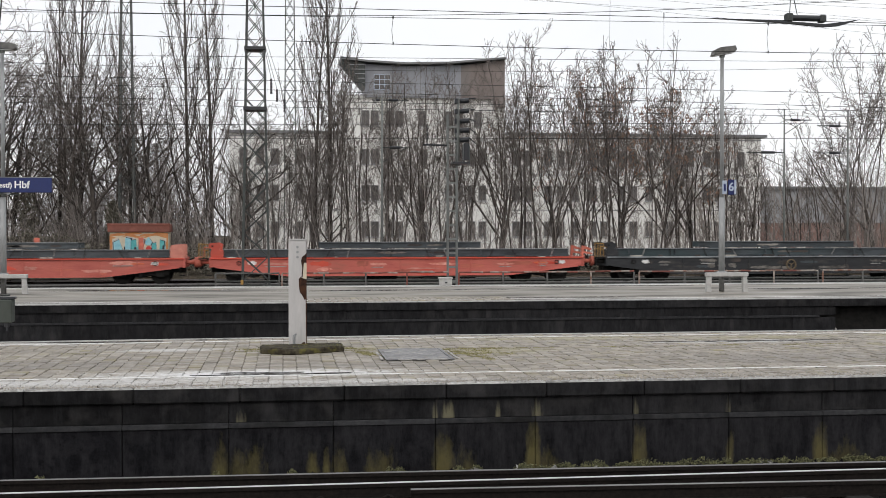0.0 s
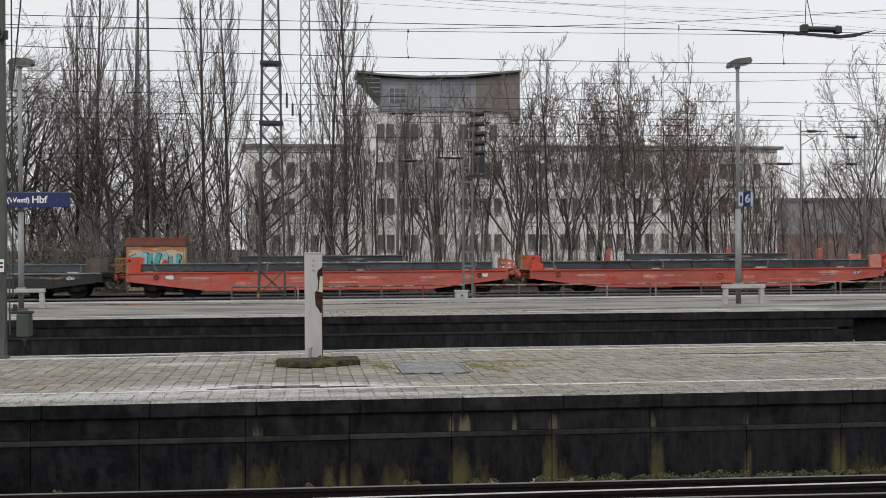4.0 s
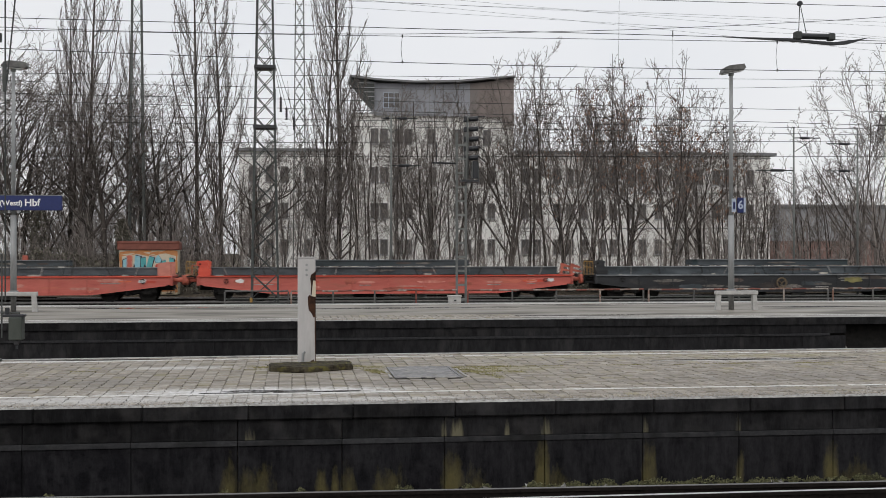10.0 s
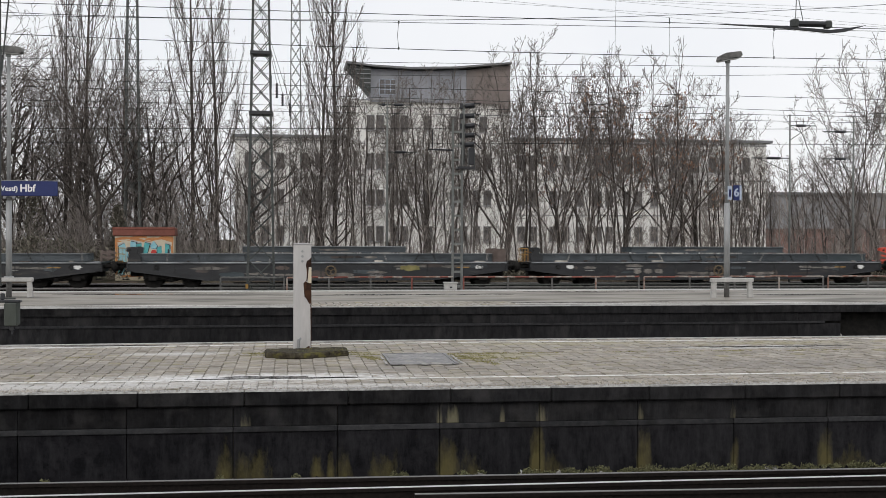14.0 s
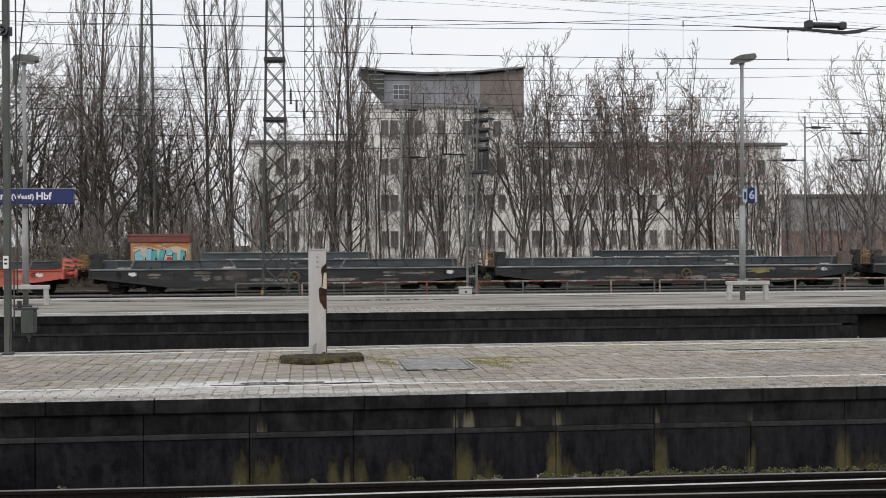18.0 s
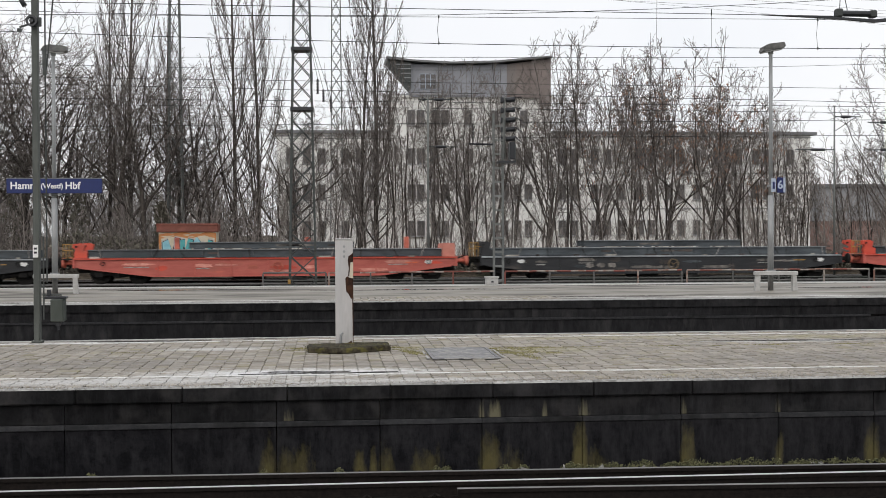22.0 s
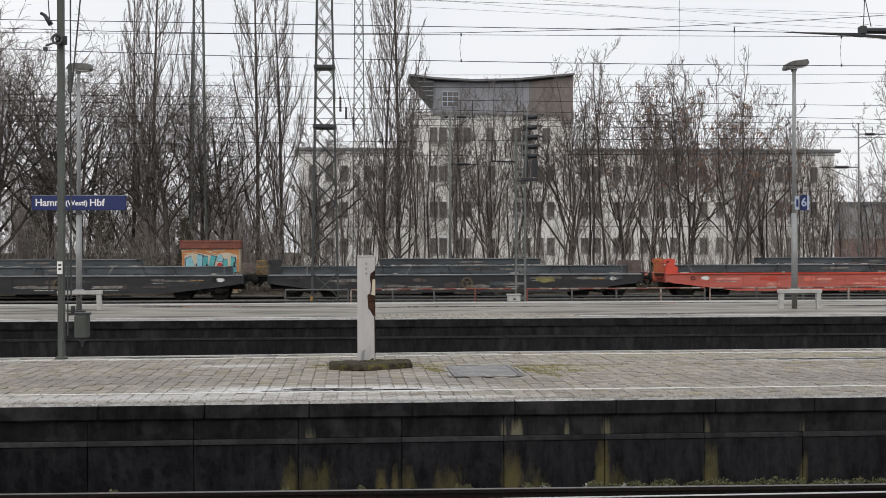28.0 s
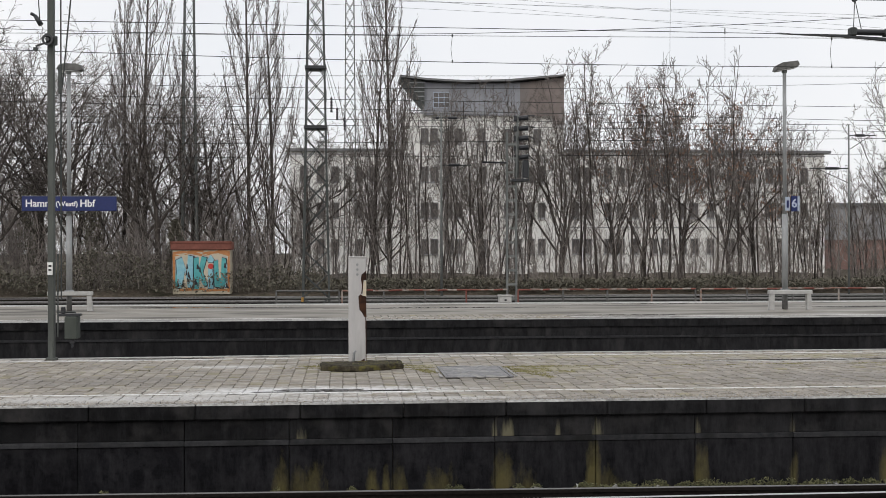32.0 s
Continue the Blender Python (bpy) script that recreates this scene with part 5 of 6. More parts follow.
def sprout(rg, start, way, long, r0, level, cfg, out):
    """One limb as a bent line with radii, then its own side limbs."""
    steps, bend, rise = cfg["steps"][level], cfg["bend"][level], cfg["rise"][level]
    px, py, pz = start
    dx, dy, dz = way
    pts, rad, dirs = [(px, py, pz)], [r0], []
    tip = max(cfg["tip"], r0 * (0.35 if level else 0.18))
    gauss, piece = rg.gauss, long / steps
    for s in range(steps):
        dx, dy, dz = dx + gauss(0, bend), dy + gauss(0, bend), dz + gauss(0, bend) + rise
        k = 1 / math.sqrt(dx * dx + dy * dy + dz * dz)
        dx, dy, dz = dx * k, dy * k, dz * k
        px, py, pz = px + dx * piece, py + dy * piece, pz + dz * piece
        pts.append((px, py, pz))
        dirs.append((dx, dy, dz))
        rad.append(r0 + (tip - r0) * (s + 1) / steps)
    out.append((pts, rad, level))
    if level + 1 >= len(cfg["steps"]):
        return
    lo, n = cfg["first"][level], cfg["kids"][level]
    for k in range(n):
        f = lo + (1 - lo) * (k + rg.random()) / n
        i = min(int(f * steps), steps - 1)
        g = f * steps - i
        q = tuple(pts[i][c] * (1 - g) + pts[i + 1][c] * g for c in range(3))
        r = rad[i] * (1 - g) + rad[i + 1] * g
        ax, ay, az = dirs[i]
        ux, uy, uz = gauss(0, 1), gauss(0, 1), gauss(0, 1)
        sx, sy, sz = ay * uz - az * uy, az * ux - ax * uz, ax * uy - ay * ux
        m = 1 / (math.sqrt(sx * sx + sy * sy + sz * sz) + 1e-9)
        a = radians(cfg["angle"][level] * rg.uniform(0.6, 1.35))
        ca, sa = math.cos(a), math.sin(a) * m
        sprout(rg, q, (ax * ca + sx * sa, ay * ca + sy * sa, az * ca + sz * sa), long * cfg["ratio"][level] * (1 - f * cfg["short"][level]) * rg.uniform(*cfg.get("span", (0.6, 1.2))), max(cfg["tip"], r * cfg["thin"][level]), level + 1, cfg, out)


def tubes(name, limbs, material, boughs=0, fine=None):
    """All limbs as tapered tubes in one mesh; limbs alike in number of points are made together."""
    sets = {}
    for pts, rad, level in limbs:
        sets.setdefault((len(pts), 6 if rad[0] > 0.06 else (4 if rad[0] > 0.022 else 3), int(fine is not None and level >= boughs)), []).append((pts, rad))
    vs, fs, ms, b0 = [], [], [], 0
    for (n, k, slot), group in sets.items():
        p = np.array([g[0] for g in group])
        r = np.array([g[1] for g in group])
        d = p[:, -1] - p[:, 0]
        d /= np.linalg.norm(d, axis=1)[:, None] + 1e-9
        u = np.cross(d, np.where(np.abs(d[:, 1:2]) < 0.9, (0.3, 0.9, 0.1), (1, 0, 0)))
        u /= np.linalg.norm(u, axis=1)[:, None] + 1e-9
        w = np.cross(d, u)
        ang = 2 * math.pi * np.arange(k) / k
        off = u[:, None, :] * np.cos(ang)[None, :, None] + w[:, None, :] * np.sin(ang)[None, :, None]
        v = p[:, :, None, :] + off[:, None, :, :] * r[:, :, None, None]
        vs.append(v.reshape(-1, 3))
        i, j = np.meshgrid(np.arange(n - 1), np.arange(k), indexing="ij")
        q = np.stack([i * k + j, i * k + (j + 1) % k, (i + 1) * k + (j + 1) % k, (i + 1) * k + j], -1).reshape(-1, 4)
        fs.append((b0 + (np.arange(len(group)) * n * k)[:, None, None] + q[None]).reshape(-1, 4))
        b0 += len(group) * n * k
        ms.append(np.full(len(fs[-1]), slot, dtype=np.int32))
    v, f = np.concatenate(vs), np.concatenate(fs)
    me = bpy.data.meshes.new(name)
    me.vertices.add(len(v))
    me.vertices.foreach_set("co", v.astype(np.float32).ravel())
    me.loops.add(f.size)
    me.loops.foreach_set("vertex_index", f.astype(np.int32).ravel())
    me.polygons.add(len(f))
    me.polygons.foreach_set("loop_start", np.arange(0, f.size, 4, dtype=np.int32))
    me.polygons.foreach_set("material_index", np.concatenate(ms))
    me.polygons.foreach_set("use_smooth", np.ones(len(f), dtype=bool))
    me.update(calc_edges=True)
    me.materials.append(material)
    if fine is not None:
        me.materials.append(fine)
    return me


POPLAR = dict(span=(0.7, 1.1), steps=(12, 10, 6, 2), bend=(0.012, 0.022, 0.04, 0.08), rise=(0.02, 0.24, 0.16, 0.10), tip=0.009, first=(0.05, 0.08, 0.15), kids=(44, 16, 4), angle=(54, 22, 22), short=(0.74, 0.45, 0.3), ratio=(0.52, 0.24, 0.42), thin=(0.36, 0.42, 0.6))
SCRUB = dict(span=(0.7, 1.2), steps=(13, 8, 5, 2), bend=(0.05, 0.09, 0.13, 0.18), rise=(0.035, 0.05, 0.04, 0.02), tip=0.0115, first=(0.20, 0.15, 0.12), kids=(11, 6, 3), angle=(34, 38, 42), short=(0.55, 0.35, 0.3), ratio=(0.36, 0.44, 0.5), thin=(0.46, 0.52, 0.65))
DOME = dict(span=(0.75, 1.1), steps=(6, 12, 8, 5, 2), bend=(0.06, 0.07, 0.11, 0.16, 0.2), rise=(0.05, 0.04, 0.05, 0.03, 0.0), tip=0.0115, first=(0.30, 0.25, 0.15, 0.12), kids=(11, 9, 5, 3), angle=(33, 36, 40, 44), short=(0.0, 0.35, 0.3, 0.3), ratio=(1.75, 0.36, 0.46, 0.48), thin=(0.42, 0.44, 0.52, 0.7))
BROAD = dict(steps=(8, 8, 6, 4, 2), bend=(0.05, 0.11, 0.15, 0.17, 0.2), rise=(0.06, 0.06, 0.03, 0.0, 0.0), tip=0.009, first=(0.22, 0.2, 0.2, 0.2), kids=(11, 7, 5, 3), angle=(52, 46, 44, 42), short=(0.45, 0.3, 0.3, 0.3), ratio=(0.64, 0.55, 0.52, 0.55), thin=(0.62, 0.56, 0.58, 0.7))
FARWOOD = dict(steps=(7, 5, 2), bend=(0.06, 0.1, 0.14), rise=(0.05, 0.08, 0.04), tip=0.014, first=(0.1, 0.2), kids=(13, 7), angle=(34, 34), short=(0.35, 0.3), ratio=(0.42, 0.45), thin=(0.5, 0.6))
SAPLING = dict(steps=(6, 4, 2), bend=(0.07, 0.12, 0.16), rise=(0.05, 0.08, 0.03), tip=0.008, first=(0.1, 0.2), kids=(9, 4), angle=(32, 36), short=(0.4, 0.3), ratio=(0.40, 0.5), thin=(0.5, 0.7))


def trimmed(limbs, rg, mid, wide, tall):
    """Keeps the limbs inside a rounded crown, and cuts off what reaches past its uneven skin."""
    out = []
    for pts, rad, level in limbs:
        n = 0
        for x, y, z in pts:
            skin = 1.0 + 0.10 * noise.noise(Vector((x * 0.5, y * 0.5, z * 0.5))) + rg.gauss(0, 0.025)
            if z > mid and math.hypot(x / wide, y / wide) ** 2 + ((z - mid) / tall) ** 2 > skin * skin:
                break
            if z <= mid and math.hypot(x, y) > wide * skin:
                break
            n += 1
        if n >= 2:
            out.append((pts[:n], rad[:n], level))
    return out


def bare_tree(name, seed, cfg, stems, high, r0, lean, label, category, group, twig="twig", keys=0, spread=0.5, boughs=2, crown=None):
    """Stems with limbs; trunk and crown are its parts."""
    rg = random.Random(seed)
    limbs = []
    for i in range(stems):
        a = 2 * math.pi * (i + rg.random() * 0.7) / stems
        ln = radians(lean * rg.uniform(0.3, 1.1)) if stems > 1 else radians(lean) * rg.uniform(-1, 1)
        sprout(rg, (math.cos(a) * spread * rg.random(), math.sin(a) * spread * rg.random(), -0.25) if stems > 1 else (0, 0, -0.25), (math.sin(ln) * math.cos(a), math.sin(ln) * math.sin(a), math.cos(ln)), high * rg.uniform(0.75, 1.05), r0 * rg.uniform(0.7, 1.1), 0, cfg, limbs)
    if crown:
        limbs = trimmed(limbs, rg, *crown)
    ob = thing(name, (0, -400, 0), label, category, group)
    for l in limbs:
        if l[2] == 0:
            part("trunk" if stems == 1 else "stem", tubes("stem", [l], M["bark"]), None, ob)
    part("crown", tubes("crown", [l for l in limbs if l[2] > 0], M["bark"], boughs, M[twig]), None, ob)
    if keys:
        tips = [l[0][-1] for l in limbs if l[2] == len(cfg["steps"]) - 1 and l[0][-1][2] > high * 0.62]
        v, f = [], []
        rg.shuffle(tips)
        for c in tips[:keys]:
            c = np.array(c)
            for _ in range(5):
                o = c + np.array((rg.gauss(0, 0.09), rg.gauss(0, 0.09), rg.gauss(0, 0.09) - 0.05))
                a = rg.uniform(0, 6.3)
                e = rg.uniform(0.07, 0.14)
                b0 = len(v)
                v += [tuple(o), tuple(o + np.array((math.cos(a) * 0.085, math.sin(a) * 0.085, -e))), tuple(o + np.array((-math.sin(a) * 0.07, math.cos(a) * 0.07, -e * 1.4)))]
                f.append((b0, b0 + 1, b0 + 2))
        tagged(part("seed_foliage", raw_mesh("seed_foliage", v, f, M["keys"]), None, ob), "dry reddish-brown seed clusters", kind="stuff")
    return ob


def put(ob, spots, rs):
    """The first spot moves the thing itself; the others get copies."""
    for i, (x, y, s) in enumerate(spots):
        z = -0.62 if y > 66 else -0.85
        m = pose(x, y, z, 0, 0, rs.uniform(0, 360)) @ Matrix.Diagonal((s, s, s * rs.uniform(0.93, 1.07), 1))
        if i < len(spots) - 1:
            copy_thing(ob, m)
        else:
            ob.matrix_basis = m


rs = random.Random(77)
for sd, spots in ((1, [(-12.1, 76, 1.0), (3.1, 79, 1.0), (-5.9, 79, 1.0)]), (2, [(-4.3, 77, 1.0), (1.9, 77, 0.97), (-13.7, 78, 1.0), (-10.9, 84, 0.85)])):
    put(bare_tree("poplar", sd, POPLAR, 1, 23.0, 0.2, 1.2, "tall bare columnar poplar with upright grey twigs", "tree", "row of poplars", "twig", 0, 0.5, 2, crown=(11.0, 2.25, 14.0)), spots, rs)

LEFT = [(-26, 74), (-23.5, 70.5), (-21.5, 75), (-19.5, 70), (-17.6, 73), (-15, 70.2), (-13.4, 81), (-10.6, 70.8), (-7.5, 73.5), (-2.2, 72.5), (-9.4, 80), (-18, 82), (-24, 83), (-4, 83), (-22.4, 72), (-20.6, 78), (-18.4, 76), (-16, 75), (-14.6, 73), (-12, 72), (-9, 75.5), (-16.8, 79), (-27.5, 72), (-7.8, 82)]
for v in range(3):
    put(bare_tree("bare_tree", 10 + v, BROAD, 1, 9.0 + v * 0.6, 0.21, 7, "dark bare tree with spreading branches among brushwood", "tree", "woodland behind the tracks", "twig_dark", 0, 0.5, 3), [(x, y, (0.9 + 0.22 * rs.random()) * (1.25 if x < -17 else 1.0)) for i, (x, y) in enumerate(LEFT) if i % 3 == v and i not in (12, 13, 15, 21)], rs)
def tall_at(x):
    """The wood is highest before the wing of the office and sinks to both sides."""
    return 1.08 - (0.0007 if x < 20 else 0.0035) * (x - 20) ** 2


MID = [(-3.5, 76), (-0.5, 73), (0.8, 79), (2.6, 71.5), (4.0, 74), (5.2, 76), (6.4, 71.5), (7.8, 74), (9.2, 71.5), (10.4, 75), (11.6, 72), (14.6, 74), (16.0, 71.5), (18.8, 72.5), (20.6, 75), (24.8, 74), (27.4, 72.5), (28.4, 76), (21.6, 71)]
for v in range(4):
    put(bare_tree("multi_stem_tree", 20 + v, SCRUB, 4 + v % 2, 13.8, 0.072, 5, "bare many-stemmed tree with slender upright branches", "tree", "many-stemmed trees before the office building", "twig", 0, 1.8, 1, crown=(8.0, 4.0, 5.2)), [(x, y, (0.92 + 0.12 * rs.random()) * tall_at(x)) for i, (x, y) in enumerate(MID) if i % 4 == v], rs)
for sd, k, spots in ((45, 300, [(23.4, 72.2, 1.0), (19.6, 78, 1.04)]), (46, 0, [(13.0, 72.0, 0.92), (26.6, 77, 0.86), (9.0, 78, 0.84)]), (47, 90, [(17.2, 75.5, 1.02), (22.4, 79, 1.04)])):
    put(bare_tree("spreading_tree", sd, DOME, 1, 6.2, 0.24, 5, "large bare tree with a forked trunk and domed crown" + (", reddish seeds" if k else ""), "tree", "large trees before the office building", "twig", k, 0.5, 2, crown=(7.0, 4.8, 6.5)), spots, rs)
put(bare_tree("spreading_tree", 56, DOME, 1, 6.0, 0.2, 6, "pale domed bare tree behind the tracks", "tree", "trees beyond the lamp post", "twig", 0, 0.5, 2, crown=(6.5, 4.8, 6.8)), [(38.2, 78, 1.16), (45.5, 79, 1.2), (51.5, 77, 1.15), (42.0, 82, 1.25)], rs)
put(bare_tree("multi_stem_tree", 35, SCRUB, 3, 9.5, 0.07, 12, "slim open-crowned bare tree on the bank", "tree", "slim trees along the bank", "twig", 0, 0.6, 2, crown=(6.0, 2.6, 4.2)), [(-6.6, 73, 0.75), (-5.0, 72, 0.66), (-3.0, 73.5, 0.75), (-1.8, 71.5, 0.66), (1.2, 72.3, 0.8), (29.6, 75, 0.95), (33.6, 73, 0.8), (36.0, 75, 0.9), (31.4, 77, 0.75), (41.5, 72, 0.8), (34.8, 79, 0.85), (38.5, 73.5, 0.8), (45, 73, 0.85)], rs)
put(bare_tree("bare_tree", 32, BROAD, 1, 7.0, 0.13, 8, "slender bare tree on the bank", "tree", "trees beyond the lamp post", "twig"), [(34, 70.8, 0.62), (44, 70, 0.7), (50, 73, 1.0)], rs)
rg = random.Random(50)
# The second thicket and the far wood use the bark with haze in its colour.
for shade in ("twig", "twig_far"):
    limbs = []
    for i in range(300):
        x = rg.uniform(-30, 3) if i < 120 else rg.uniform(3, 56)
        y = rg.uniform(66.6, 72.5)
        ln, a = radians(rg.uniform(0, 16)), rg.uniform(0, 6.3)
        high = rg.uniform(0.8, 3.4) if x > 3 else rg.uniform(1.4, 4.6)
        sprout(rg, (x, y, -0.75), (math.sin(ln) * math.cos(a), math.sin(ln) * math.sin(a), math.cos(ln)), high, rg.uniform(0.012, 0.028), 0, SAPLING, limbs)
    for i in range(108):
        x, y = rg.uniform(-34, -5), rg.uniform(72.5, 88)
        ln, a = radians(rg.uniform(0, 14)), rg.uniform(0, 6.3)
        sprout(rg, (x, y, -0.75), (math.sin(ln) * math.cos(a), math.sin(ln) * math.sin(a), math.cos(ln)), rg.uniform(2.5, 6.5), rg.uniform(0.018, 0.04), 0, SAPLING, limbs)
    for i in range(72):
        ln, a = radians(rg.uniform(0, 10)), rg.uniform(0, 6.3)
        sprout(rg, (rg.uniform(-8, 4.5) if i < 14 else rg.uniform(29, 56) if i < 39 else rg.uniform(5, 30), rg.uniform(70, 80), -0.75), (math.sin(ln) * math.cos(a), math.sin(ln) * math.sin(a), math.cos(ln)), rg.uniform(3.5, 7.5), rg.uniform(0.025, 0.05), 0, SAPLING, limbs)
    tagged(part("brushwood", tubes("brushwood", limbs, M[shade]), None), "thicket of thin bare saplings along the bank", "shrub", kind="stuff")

limbs = []
for i in range(155):
    x = rg.uniform(-46, -7) if i < 110 else rg.uniform(28, 66)
    ln, an = radians(rg.uniform(0, 14)), rg.uniform(0, 6.3)
    sprout(rg, (x, rg.uniform(86, 96), -0.75), (math.sin(ln) * math.cos(an), math.sin(ln) * math.sin(an), math.cos(ln)), rg.uniform(4.0, 8.5), rg.uniform(0.04, 0.09), 0, FARWOOD, limbs)
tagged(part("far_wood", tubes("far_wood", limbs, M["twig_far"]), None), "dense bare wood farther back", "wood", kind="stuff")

# brambles and ivy over the bank
r = random.Random(61)
v, f = [], []
for i in range(52000):
    x = r.uniform(-34, 56)
    y = 65.25 + abs(r.gauss(0, 1.6 if x > 0 or i % 2 else 4.5))
    hump = (0.65 if x < -9.5 and y < 68 else 0.38) + 0.28 * noise.noise(Vector((x * 0.35, y * 0.5, 3.0))) + (0.95 if -30 < x < -1 else 0.2) * max(0, noise.noise(Vector((x * 0.21, y * 0.3, 9.0))) + 0.35)
    if abs(x + 7.48) < 1.9:
        hump *= 0.7
        if 65.9 < y < 68.7:
            continue
    if x > -1:
        hump *= 0.75
    z = -0.62 + r.random() ** 0.7 * max(0.05, hump) * 1.8
    s, a, t = r.uniform(0.035, 0.085), r.uniform(0, 6.3), r.uniform(-1.2, 1.2)
    c, q = math.cos(a) * s, math.sin(a) * s
    b0 = len(v)
    v += [(x - c, y - q, z), (x + q * 0.6, y - c * 0.6, z + t * s), (x + c, y + q, z + t * s * 1.5), (x - q * 0.6, y + c * 0.6, z - t * s * 0.4)]
    f.append((b0, b0 + 1, b0 + 2, b0 + 3))
tagged(part("bramble_cover", raw_mesh("bramble_cover", v, f, M["ivy"]), None), "dull green brambles and ivy covering the bank", "undergrowth", kind="stuff")

# ivy hanging in dark masses round some trunks
r = random.Random(71)
for x, y, z, wide, high in ((-18.2, 73.4, 3.4, 1.1, 2.6), (-14.6, 72.6, 2.2, 0.7, 2.4), (-21.5, 74.6, 3.0, 1.0, 2.8), (-9.6, 71.5, 1.6, 0.6, 1.8)):
    v, f = [], []
    for i in range(3200):
        a, q = r.uniform(0, 6.3), r.random() ** 0.5
        h = r.uniform(-1, 1)
        w = wide * math.sqrt(max(0.05, 1 - h * h)) * (0.75 + 0.35 * math.sin(3 * a + 4 * h)) * q
        c = Vector((math.cos(a) * w, math.sin(a) * w, z + 0.65 + h * high))
        b0 = len(v)
        for k in range(3):
            v.append(tuple(c + Vector((r.gauss(0, 1), r.gauss(0, 1), r.gauss(0, 1))) * 0.055))
        f.append((b0, b0 + 1, b0 + 2))
    iv = tagged(part("ivy", raw_mesh("ivy", v, f, M["ivy"]), None), "dark ivy climbing round bare trunks", "ivy", kind="stuff")
    iv.matrix_basis = pose(x, y, -0.65)

# ---- the freight train ----
LONG = 19.56


def ibeam(x0, x1, y, z0, z1, half):
    """A steel beam of I section lying along x."""
    t, g = 0.035, 0.03
    out = [(-half, z0), (half, z0), (half, z0 + t), (g, z0 + t), (g, z1 - t), (half, z1 - t), (half, z1), (-half, z1), (-half, z1 - t), (-g, z1 - t), (-g, z0 + t), (-half, z0 + t)]
    bm = slab(out, x0, x1)
    for v in bm.verts:
        v.co = Vector((v.co.y, y + v.co.x, v.co.z))
    bmesh.ops.recalc_face_normals(bm, faces=bm.faces[:])
    return bm


def smear(rr, x, z, wide, high, y, bm=None):
    """A ragged lying patch of paint, scraped or brushed on."""
    n = 9
    pts = []
    for k in range(2 * n):
        a = k / n * math.pi
        pts.append((x + math.cos(a) * wide / 2 * rr.uniform(0.75, 1.1), z + (1 if math.sin(a) > 0 else -1) * abs(math.sin(a)) ** 0.5 * high / 2 * rr.uniform(0.6, 1.1)))
    return slab(pts, y, y + 0.006, bm=bm)


